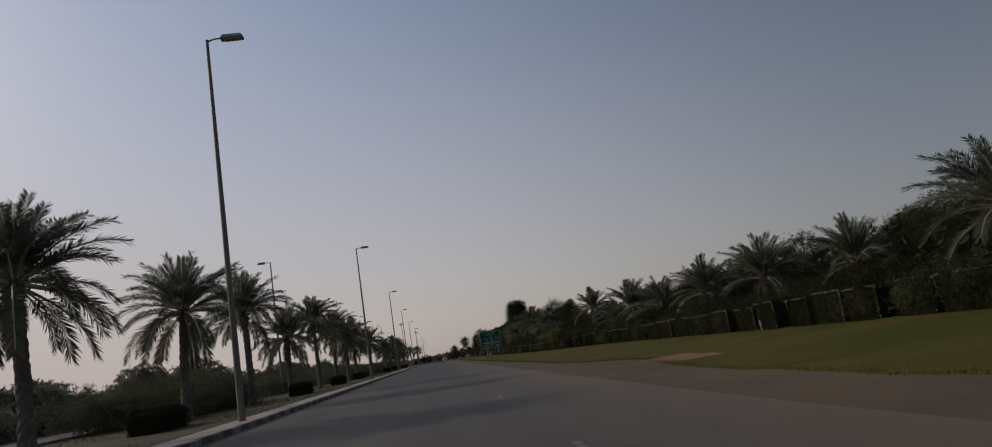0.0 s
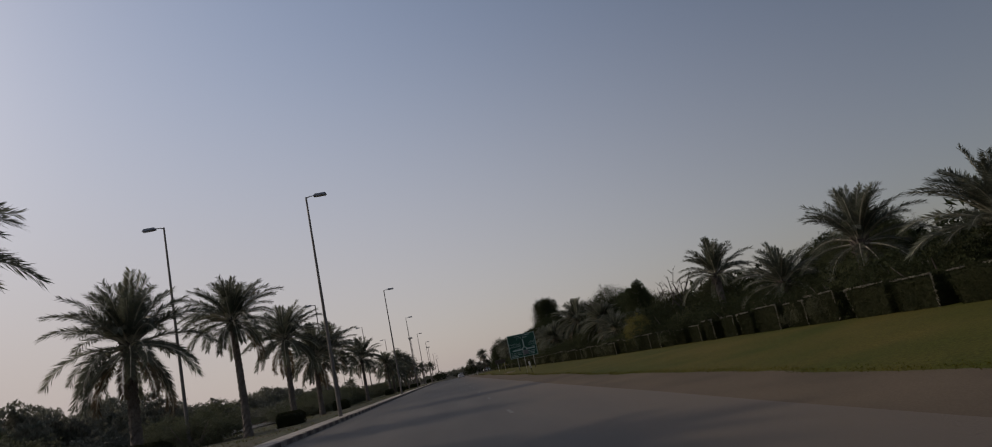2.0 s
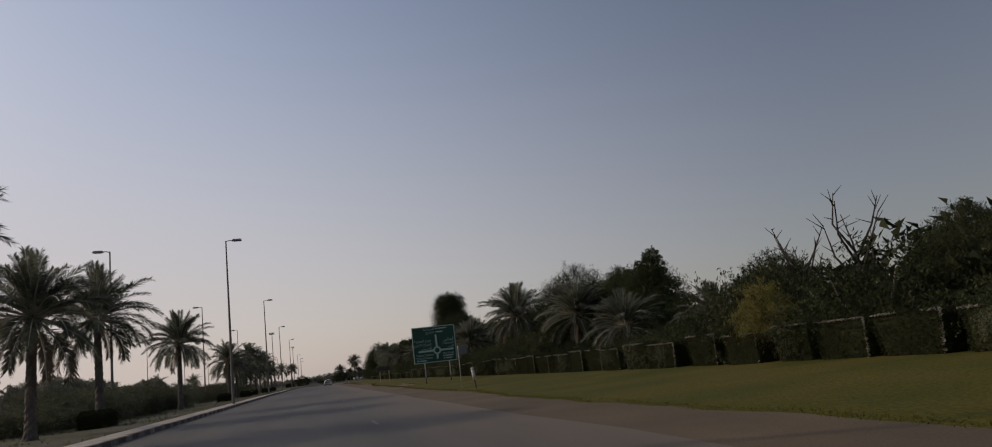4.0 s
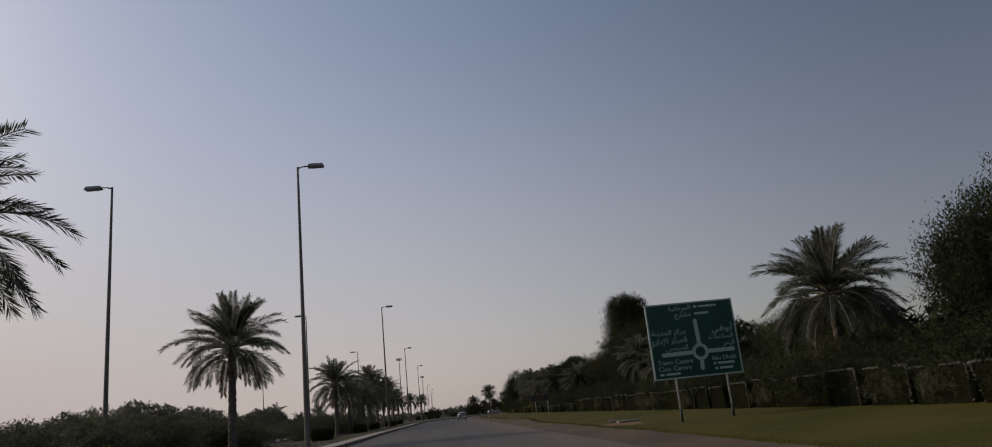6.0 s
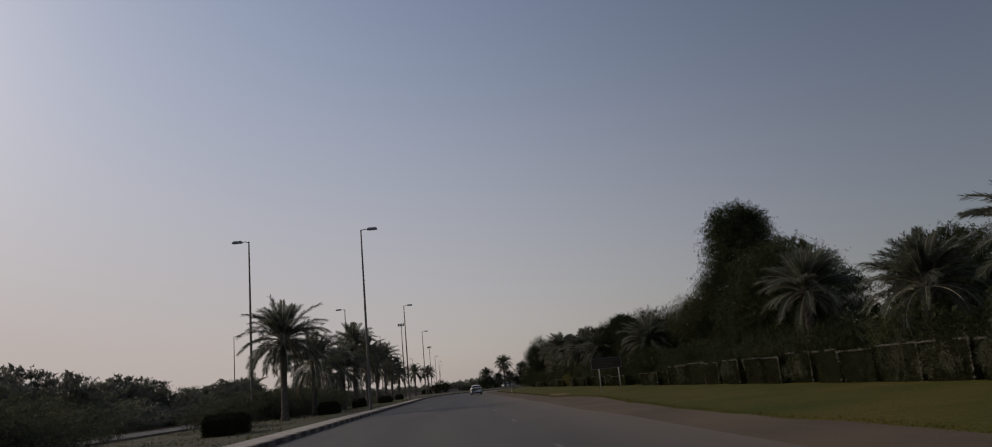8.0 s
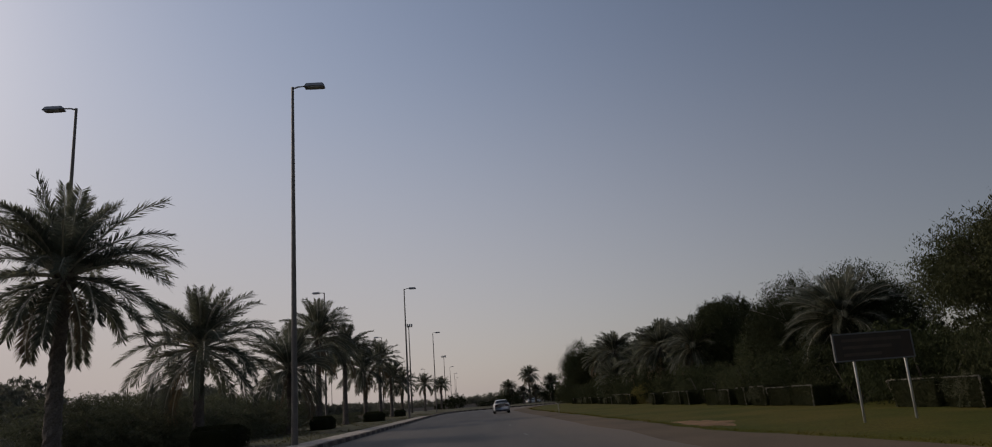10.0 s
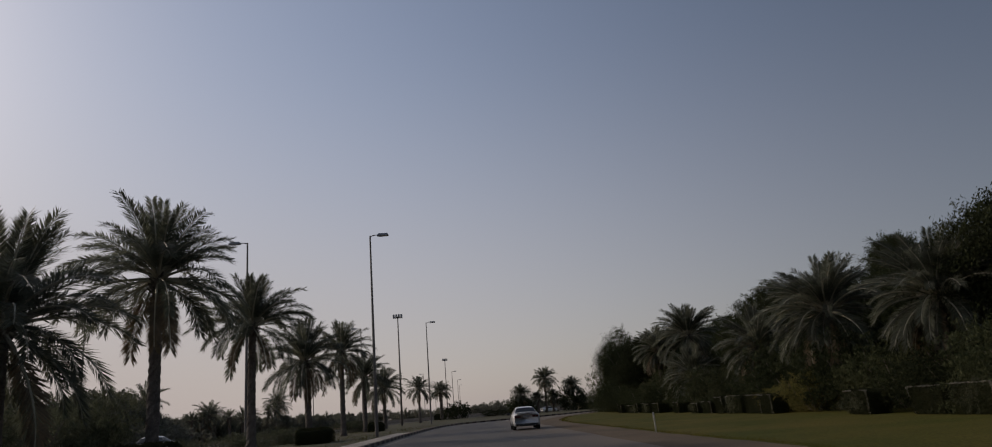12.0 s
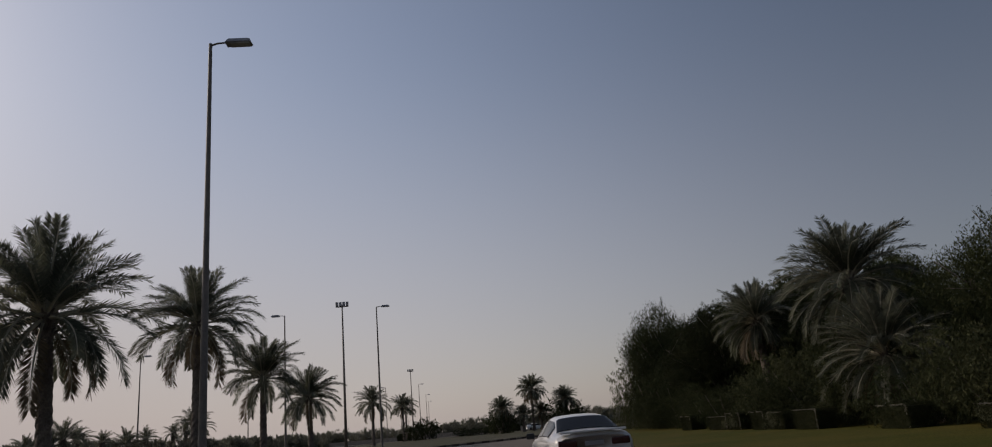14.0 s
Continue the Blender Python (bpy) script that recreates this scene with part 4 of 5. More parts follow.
def clipped_edge(seed, lx, ly, h, flare):
    """Patches of dusty cut twigs along the top's front edge; down one upright corner they paint a block's sunlit end.
    """
    rr = np.random.RandomState(seed + 40)
    n = 620
    c = np.zeros((n, 3))
    c[:, 0], c[:, 1], c[:, 2] = -lx / 2 + np.abs(rr.normal(0, 0.03, n)), rr.uniform(-ly / 2, ly / 2, n), h + 0.02
    # sunlit end of the block, painted as pale bits up one corner
    c[430:, 0], c[430:, 1], c[430:, 2] = -lx / 2, (-1, 1, -1, -1)[seed % 4] * ly / 2, h * (1 - rr.rand(n - 430) ** 1.6)
    keep = np.sin(c[:, 1] * 4.3 + seed * 1.9) + np.sin(c[:, 2] * 6.1 + seed) * 0.6 + rr.uniform(-0.7, 0.7, n) > -0.1
    c = c[keep]
    n = len(c)
    c[:, :2] *= (1 - flare * (1 - c[:, 2] / h))[:, None]
    c += rr.normal(0, 0.016, (n, 3))
    a = rr.normal(size=(n, 3)) * 0.022
    b = rr.normal(size=(n, 3)) * 0.014
    v = np.stack([c - a, c + b, c + a], 1).reshape(-1, 3)
    return mesh_from("clipped_edge", v.tolist(), [(3 * i, 3 * i + 1, 3 * i + 2) for i in range(n)], TWIGS_SUNLIT)


def overgrowth(seed):
    """A loose curtain of dusty shoots that hangs over the front of a block."""
    rr = np.random.RandomState(seed + 70)
    blobs = [(-0.5 + rr.uniform(-0.15, 0.1), rr.uniform(-0.7, 0.7), rr.uniform(0.5, 1.2), rr.uniform(0.25, 0.42)) for _ in range(4)]
    return leaf_cloud("shoot_curtain", seed + 70, blobs, 2600, 0.03, LEAF_SHOOT, 0.7, 1.0)


FLARE = (0.10, 0.16, 0.06, 0.20)
EDGES = [clipped_edge(k, 1.0, 2.1, 1.2, FLARE[k]) for k in range(4)]
HEDGE = [hedge_meshes(k, 1.0, 2.1, 1.2, 12000, 0.036, FLARE[k]) for k in range(4)]
SHOOTS = [overgrowth(k) for k in range(4)]
MBOX = hedge_meshes(9, 1.5, 4.0, 0.95, 16000, 0.038, 0.08, 0.18)


def hedge(name, x, y, meshes, m, label, group, z=0.1, edge=None, shoots=None):
    t = thing(name, pose(x, y, z, 0, 0, 0) @ m, label, "hedge", group)
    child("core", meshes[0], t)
    child("leaf_skin", meshes[1], t)
    if edge:
        child("clipped_edge", edge, t, "dry dusty clipped twigs with a painted sunlit corner")["kind"] = "stuff"
    if shoots:
        child("shoot_curtain", shoots, t, "loose grey-green shoots")["kind"] = "stuff"


r = random.Random(21)
hy, i = 7.0, 0
while hy < 282:
    i += 1
    size = r.uniform(0.86, 1.22)
    hy += 1.05 * size
    top = 1.46 if hy < 76 else 1.27 if hy < 128 else 1.36 if hy < 188 else 1.06 if hy < 250 else 0.88
    if hy < 188 or r.random() > 0.25:
        sc = (top - bank(hy) + r.uniform(-0.10, 0.06) + 0.05 * noise.noise((hy * 0.05, 0, 5))) / 1.2
        hedge("clipped_hedge_block", 15.1 + 0.2 * noise.noise((hy * 0.04, 1, 0)) + r.uniform(-0.08, 0.08), hy, HEDGE[i % 4],
              Matrix.Rotation(radians(r.uniform(-6, 6)), 4, "Z") @ Matrix.Diagonal((1, size, sc, 1)),
              "dark clipped hedge block with a flat top, on grass", "clipped hedge row", bank(hy) - 0.03, EDGES[i % 4], SHOOTS[i % 4] if r.random() < 0.35 else None)
    hy += 1.05 * size + r.choice((0.18, 0.3, 0.45, 0.9))
for i, hy in enumerate((33, 63.4, 92, 119.3, 175.0, 204, 230.5, 253.6, 286.0)):
    hedge("clipped_median_hedge", -11.3 if i == 7 else -12.0 + 0.5 * math.sin(i * 1.7), hy, MBOX, Matrix.Diagonal((1.35 if i == 7 else 1.0, 0.9 + 0.05 * (i % 3), 1.0, 1)), "low boxy clipped hedge in the median soil", "median hedges")


for hx, hy in ((-12.0, 436.0), (11.0, 438.0), (16.5, 432.0)):
    hedge("clipped_island_hedge", hx, hy, MBOX, Matrix.Diagonal((2.4, 0.6, 1.7, 1)), "dark boxy clipped hedge on the far side of the roundabout", "roundabout hedges", -0.03)


# far tree lines, distance haze painted into their leaf colour
def far_belt(name, points, seed, label, low, high, leaves=150000):
    """A continuous band of crowns: low ones everywhere, some higher ones among them."""
    rr = random.Random(seed)
    blobs = []
    for x, y in points:
        h = low + (high - low) * (0.5 + 0.5 * noise.noise((x * 0.05, y * 0.05, seed)))
        for k in range(3):
            blobs.append((x + rr.uniform(-3, 3), y + rr.uniform(-3, 3), h * (0.25 + 0.2 * k), h * rr.uniform(0.36, 0.5)))
    tagged(new(name, leaf_cloud(name, seed, blobs, leaves, 0.42, LEAF_DUSTY_HAZE, 0.1, 0.75)), label, "trees", kind="stuff")


far_belt("distant_trees", [(-46 - 3 * math.sin(i * 0.9), 303 + 2.6 * i) for i in range(90)], 301, "distant band of dark trees beyond the opposite road", 3.0, 4.6)
far_belt("distant_wood", [(-75 + 2.2 * i, 480 + 8 * math.sin(i * 1.3)) for i in range(130)], 302, "distant dark wood across the horizon", 3.0, 5.4)
far_belt("distant_belt", [(24 + 0.6 * i, 306 + 4.2 * i) for i in range(32)], 303, "distant dark tree belt behind the roundabout", 2.2, 3.8)


# ---------------------------------------------------------------- street lamps, flood mast
def lamp_parts(height, arm):
    v, f = tube([(0, 0, height * k / 10) for k in range(11)], [0.135 - 0.075 * k / 10 for k in range(11)], 12, False)
    pole = mesh_from("pole", v, f, STEEL_PAINT, True)
    bm = bmesh.new()
    box(bm, -0.22, 0.22, -0.22, 0.22, 0, 0.03, 0.006)
    base = bm_mesh("base_plate", bm, STEEL_PAINT)
    bm = bmesh.new()
    box(bm, -0.055, 0.055, -0.14, 0.02, 0.6, 1.15, 0.008)
    hatch = bm_mesh("hatch", bm, STEEL_PAINT)
    v, f = tube([(0, 0, height - 0.08), (arm * 0.25, 0, height), (arm * 0.6, 0, height + 0.02)], [0.04, 0.035, 0.032], 8)
    armm = mesh_from("arm", v, f, STEEL_PAINT, True)
    bm = bmesh.new()
    s = 1 if arm > 0 else -1
    r_ = bmesh.ops.create_cube(bm, size=1, matrix=Matrix.Translation((arm * 0.6 + s * 0.4, 0, height + 0.03)) @ Matrix.Diagonal((0.95, 0.42, 0.2, 1)))
    for vtx in r_["verts"]:
        if vtx.co.z > height + 0.03:
            vtx.co.y *= 0.6
            vtx.co.x = arm * 0.6 + s * 0.4 + (vtx.co.x - arm * 0.6 - s * 0.4) * 0.8
    bmesh.ops.bevel(bm, geom=list(bm.edges), offset=0.03, segments=2, affect="EDGES")
    head = bm_mesh("lamp_head", bm, HEAD_GREY)
    bm = bmesh.new()
    box(bm, min(arm * 0.6 + s * 0.12, arm * 0.6 + s * 0.78), max(arm * 0.6 + s * 0.12, arm * 0.6 + s * 0.78), -0.16, 0.16, height - 0.10, height - 0.065, 0.01)
    lens = bm_mesh("lens", bm, LENS_GLASS)
    return pole, base, hatch, armm, head, lens


LAMP_R, LAMP_L, LAMP_R_TALL, LAMP_L_TALL = lamp_parts(15.3, 1.0), lamp_parts(15.2, -1.0), lamp_parts(15.7, 1.0), lamp_parts(15.6, -1.0)


def lamp(x, y, meshes, label, group="street lamps", base=0.12):
    t = thing("street_lamp", pose(x, y, base), label, "street lamp", group)
    pole, base, hatch, armm, head, lens = meshes
    p = child("pole", pole, t, "dark brown tapered steel pole")
    child("base_plate", base, t)
    child("hatch", hatch, p)
    child("arm", armm, t)
    hd = child("lamp_head", head, t, "flat grey lamp head")
    child("lens", lens, hd)


for k in range(6):
    lamp((-7.45, -7.55, -7.36, -7.63, -7.84, -7.4)[k], 28.4 + 57.65 * k + (-0.3 if k else 0.3), LAMP_R_TALL if k == 3 else LAMP_R, "tall dark street lamp with one short arm, behind the kerb")
    lamp(-17.65, 28.9 + 57.65 * k, LAMP_L_TALL if k in (3, 4) else LAMP_L, "tall dark street lamp facing the opposite road")
for k in range(3):
    lamp(-43.0, 284.5 + 57.65 * k, LAMP_R, "distant street lamp beyond the opposite road", base=-0.06)
for k, (lx, ly) in enumerate(((-8.1, 452.0), (-7.9, 515.0), (-8.6, 575.0))):
    lamp(lx, ly, LAMP_R, "distant street lamp beyond the roundabout", base=-0.06)
    lamp(lx - 9.6, ly + 0.5, LAMP_L, "distant street lamp beyond the roundabout", base=-0.06)

mast = thing("flood_mast", pose(-13.5, 333.7, 0.1), "tall mast with a cluster of floodlights", "flood mast", "flood masts")
bm = bmesh.new()
bmesh.ops.create_cone(bm, cap_ends=True, segments=12, radius1=0.2, radius2=0.09, depth=18.9, matrix=Matrix.Translation((0, 0, 9.45)))
part("pole", bm, STEEL_PAINT, mast, "", True)
bm = bmesh.new()
box(bm, -0.85, 0.85, -0.06, 0.06, 18.6, 18.72, 0.01)
part("crossbar", bm, STEEL_PAINT, mast)
for dx in (-0.68, -0.23, 0.23, 0.68):
    bm = bmesh.new()
    box(bm, dx - 0.17, dx + 0.17, -0.2, 0.12, 18.74, 19.3, 0.03)
    part("floodlight", bm, HEAD_GREY, mast)
copy_thing(mast, pose(-10.0, 446.0, -0.06))

bm = bmesh.new()
box(bm, -34, 30, 452.0, 452.4, -0.06, 1.0, 0.05)
tagged(new("low_wall", bm_mesh("low_wall", bm, CONCRETE)), "long low pale wall in the far distance", "wall", kind="structure")

# ---------------------------------------------------------------- signs
sign = thing("direction_sign", pose(10.17, 134.05, 0.0), "large green roundabout direction sign with white lettering on two posts", "road sign")
SW, SH, SZ = 3.68, 3.02, 1.77
bm = bmesh.new()
box(bm, -SW / 2, SW / 2, -0.03, 0.03, SZ, SZ + SH, 0.01)
panel = part("panel", bm, SIGN_GREEN, sign, "green sheet panel")
bm = bmesh.new()
for x0, x1, z0, z1 in ((-SW / 2 - 0.03, SW / 2 + 0.03, SZ - 0.03, SZ + 0.03), (-SW / 2 - 0.03, SW / 2 + 0.03, SZ + SH - 0.03, SZ + SH + 0.03),
                       (-SW / 2 - 0.03, -SW / 2 + 0.03, SZ + 0.03, SZ + SH - 0.03), (SW / 2 - 0.03, SW / 2 + 0.03, SZ + 0.03, SZ + SH - 0.03)):
    box(bm, x0, x1, -0.04, 0.034, z0, z1)
part("frame", bm, SIGN_WHITE, sign, "pale edge frame")
for px_ in (-0.96, 1.19):
    bm = bmesh.new()
    bmesh.ops.create_cone(bm, cap_ends=True, segments=12, radius1=0.045, radius2=0.045, depth=4.6, matrix=Matrix.Translation((px_, 0.11, 2.25)))
    post = part("post", bm, GALV, sign, "pale galvanised post", True)
    bm = bmesh.new()
    bmesh.ops.create_cone(bm, cap_ends=True, segments=12, radius1=0.05, radius2=0.05, depth=0.55, matrix=Matrix.Translation((px_, 0.11, 0.255)))
    part("foot_band", bm, TRIM_BLACK, post, "black painted foot", True)
cx, cz = 0.20, SZ + 0.97
rv, rf = [], []
for k in range(40):
    a = 2 * math.pi * k / 40
    for rad in (0.21, 0.34):
        for yq in (-0.043, -0.031):
            rv.append((cx + rad * math.cos(a), yq, cz + rad * math.sin(a)))
for k in range(40):
    o, q = 4 * k, 4 * ((k + 1) % 40)
    rf += [(o, o + 2, q + 2, q), (o + 1, q + 1, q + 3, o + 3), (o, q, q + 1, o + 1), (o + 2, o + 3, q + 3, q + 2)]
child("ring", mesh_from("ring", rv, rf, SIGN_WHITE), panel, "white roundabout ring")


def bar(x0, x1, z0, z1, nm="bar"):
    bm = bmesh.new()
    box(bm, x0, x1, -0.043, -0.031, z0, z1)
    part(nm, bm, SIGN_WHITE, panel)


def arm(x0, z0, x1, z1, w=0.082):
    """A route arm: a stroke with one rounded end."""
    d = Vector((x1 - x0, 0, z1 - z0)).normalized()
    n = Vector((-d.z, 0, d.x)) * w
    rim = [Vector((x0, 0, z0)) + n, Vector((x0, 0, z0)) - n]
    rim += [Vector((x1, 0, z1)) + (-n) * math.cos(a) + d * w * math.sin(a) for a in (k * math.pi / 8 for k in range(9))]
    v = [(p.x, y, p.z) for y in (-0.043, -0.031) for p in rim]
    m = len(rim)
    f = [tuple(range(m)), tuple(range(2 * m - 1, m - 1, -1))] + [(k, k + m, (k + 1) % m + m, (k + 1) % m) for k in range(m)]
    child("route_arm", mesh_from("route_arm", v, f, SIGN_WHITE), panel)


arm(cx, cz + 0.33, cx - 0.03, SZ + 2.25)
arm(cx - 0.33, cz, -1.36, cz - 0.02)
arm(cx + 0.33, cz, 1.58, cz)
arm(cx, cz - 0.32, cx - 0.02, SZ + 0.30)


def words(text, x, z, size, align="LEFT"):
    cu = bpy.data.curves.new("lettering", "FONT")
    cu.body, cu.size, cu.extrude, cu.align_x = text, size, 0.004, align
    cu.materials.append(SIGN_WHITE)
    ob = child("lettering", cu, panel, "", Matrix.Translation((x, -0.036, z)) @ Matrix.Rotation(radians(90), 4, "X"))
    return ob


words("Town Centre", -1.66, SZ + 0.56, 0.27)
words("Civic Centre", -1.66, SZ + 0.31, 0.27)
bar(-1.62, -1.46, SZ + 0.13, SZ + 0.22)
bar(-1.38, -0.78, SZ + 0.13, SZ + 0.22)
words("Abu Dhabi", 0.62, SZ + 0.58, 0.24)
bar(0.66, 0.78, SZ + 0.40, SZ + 0.49)
bar(0.86, 1.56, SZ + 0.40, SZ + 0.49)
bar(0.70, 0.82, SZ + 0.20, SZ + 0.29)
bar(0.90, 1.46, SZ + 0.20, SZ + 0.29)
words("\uFE94\uFEE8\uFEF3\uFEAA\uFEE4\uFEDF\uFE8D \uFEB0\uFEDB\uFEAE\uFEE3", -0.27, SZ + 1.76, 0.31, "RIGHT")
words("\uFEF1\uFEAD\uFE8D\uFEA9\uFEF9\uFE8D \uFEB0\uFEDB\uFEAE\uFEE4\uFEDF\uFE8D", -0.27, SZ + 1.42, 0.31, "RIGHT")
words("\uFEF2\uFEBC\uFEF4\uFE92\uFEA8\uFEDF\uFE8D", -0.27, SZ + 1.12, 0.27, "RIGHT")
words("\uFEF2\uFE92\uFEC7\uFEEE\uFE91\uFE83", 1.72, SZ + 1.74, 0.33, "RIGHT")
words("\uFE95\uFE8E\uFEE3\uFEFC\uFEB4\uFEDF\uFE8D", 1.70, SZ + 1.44, 0.28, "RIGHT")
words("\uFEAE\uFEA4\uFEF4\uFEDF\uFE8D", 1.70, SZ + 1.15, 0.26, "RIGHT")
words("\uFE94\uFEF4\uFEE7\uFE8E\uFEA7\uFEAE\uFEE4\uFEDF\uFE8D", 0.08, SZ + 2.74, 0.28, "RIGHT")
words("\uFE9D\uFEAD\uFE8E\uFEB8\uFECB", 0.08, SZ + 2.46, 0.28, "RIGHT")
bar(0.20, 0.34, SZ + 2.79, SZ + 2.88)
bar(0.42, 1.18, SZ + 2.79, SZ + 2.87)
bar(0.20, 0.80, SZ + 2.50, SZ + 2.59)

plate = thing("small_sign", pose(7.84, 111.3, 0.02), "small grey sign plate on a thin pale post in grass", "road sign")
bm = bmesh.new()
bmesh.ops.create_cone(bm, cap_ends=True, segments=10, radius1=0.018, radius2=0.018, depth=2.38, matrix=Matrix.Translation((0, 0, 1.14)))
part("post", bm, GALV, plate, "", True)
bm = bmesh.new()
box(bm, 0.02, 0.50, -0.06, -0.04, 1.83, 2.31, 0.008)
part("plate", bm, SIGN_BACK, plate, "flat grey plate")

brown = thing("brown_sign", pose(10.5, 189.6, 0.1), "dark brown roadside board with pale frame on two posts", "road sign")
bm = bmesh.new()
box(bm, -1.07, 1.07, -0.03, 0.03, 1.57, 2.27, 0.01)
part("board", bm, SIGN_BROWN, brown, "dark brown board")
bm = bmesh.new()
for x0, x1, z0, z1 in ((-1.10, 1.10, 2.255, 2.295), (-1.10, 1.10, 1.545, 1.585), (-1.10, -1.06, 1.585, 2.255), (1.06, 1.10, 1.585, 2.255)):
    box(bm, x0, x1, -0.04, 0.034, z0, z1)
part("frame", bm, SIGN_BACK, brown, "grey metal frame")
for px_ in (-0.55, 0.87):
    bm = bmesh.new()
    bmesh.ops.create_cone(bm, cap_ends=True, segments=10, radius1=0.036, radius2=0.036, depth=2.3, matrix=Matrix.Translation((px_, 0.085, 1.1)))
    part("post", bm, GALV, brown, "", True)
for k in range(3):
    bm = bmesh.new()
    box(bm, -0.85, 0.8 - 0.3 * k, -0.036, -0.031, 2.06 - 0.19 * k, 2.14 - 0.19 * k)
    part("bar", bm, SIGN_TAN, brown)

# marker posts, slabs, stones
for i, (bx, by, bh) in enumerate(((8.0, 108.2, 1.08), (6.85, 233.1, 0.75), (14.6, 32.0, 0.8))):
    t = thing("marker_post", pose(bx, by, 0.0, 2.0, -7.0 if i == 0 else -3.0, 0), "short leaning white marker post standing in grass", "marker post", "marker posts")
    bm = bmesh.new()
    bmesh.ops.create_cone(bm, cap_ends=True, segments=10, radius1=0.03, radius2=0.028, depth=bh, matrix=Matrix.Translation((0, 0, bh / 2 - 0.02)))
    part("stake", bm, TRIM_BLACK if i == 0 else WHITE_POST, t, "thin dark stake" if i == 0 else "", True)
    bm = bmesh.new()
    low = 0.42 if i == 0 else 0.55
    bmesh.ops.create_cone(bm, cap_ends=True, segments=16, radius1=0.085 if i == 0 else 0.036, radius2=0.08 if i == 0 else 0.034, depth=bh * (1 - low), matrix=Matrix.Translation((0, 0, bh * (1 + low) / 2)))
    sleeve = part("sleeve", bm, WHITE_POST, t, "white plastic sleeve", True)
    bm = bmesh.new()
    bmesh.ops.create_cone(bm, cap_ends=True, segments=16, radius1=0.088 if i == 0 else 0.039, radius2=0.084 if i == 0 else 0.037, depth=0.05, matrix=Matrix.Translation((0, 0, bh * 0.93)))
    part("band", bm, SIGN_BACK, sleeve, "grey band", True)
for i, (sx, sy, sl, rot) in enumerate(((8.6, 141.0, 1.0, 4), (8.3, 142.8, 0.5, -12))):
    bm = bmesh.new()
    box(bm, -sl / 2, sl / 2, -0.25, 0.25, -0.05, 0.10, 0.03)
    ob = new("drain_slab", bm_mesh("drain_slab", bm, CONCRETE))
    ob.matrix_basis = pose(sx, sy, 0.03, 0, 0, rot)
    tagged(ob, "pale concrete drain slab lying at the lawn edge", "slab", "drain slabs")
r = random.Random(33)
for i in range(16):
    bm = bmesh.new()
    bmesh.ops.create_icosphere(bm, subdivisions=2, radius=1.0)
    for vtx in bm.verts:
        vtx.co *= 1 + 0.3 * noise.noise(vtx.co * 1.4 + Vector((i, 0, 0)))
    s = r.uniform(0.03, 0.085)
    ob = new("stone", bm_mesh("stone", bm, STONE, True))
    ob.matrix_basis = pose(7.9 + r.uniform(-0.6, 1.6), 29 + r.uniform(-2.0, 2.6), 0.03, 0, 0, r.uniform(0, 360)) @ Matrix.Diagonal((s * 1.3, s, s * 0.6, 1))
    tagged(ob, "small brown loose stone at the lawn edge", "stone", "loose stones")
ob = copy_thing(ob, pose(10.08, 130.6, 0.16, 0, 0, 30) @ Matrix.Diagonal((0.13, 0.10, 0.09, 1)))
tagged(ob, "pale stone lying in the lawn near the green sign", "stone", "loose stones")


# ---------------------------------------------------------------- cars
def car_ring(y, st):
    """Half section at y: interpolated from stations (y, zb, w, zbelt, wr, ztop)."""
    ys = [s[0] for s in st]
    val = [float(np.interp(y, ys, [s[k] for s in st])) for k in range(1, 6)]
    zb, w, zbelt, wr, ztop = val
    for wy in (-1.36, 1.36):
        d = abs(y - wy)
        if d < 0.37:
            zb = max(zb, 0.31 + math.sqrt(max(0.0, 0.37 ** 2 - d * d)))
    return [(0, zb), (0.8 * w, zb), (0.965 * w, zb + 0.05), (w, max(0.5, zb + 0.09)), (0.99 * w, max(zbelt - 0.10, zb + 0.13)), (0.95 * w, max(zbelt, zb + 0.16)),
            (wr, ztop - 0.045), (0.86 * wr, ztop - 0.012), (0.45 * wr, ztop + 0.01), (0, ztop + 0.016)]


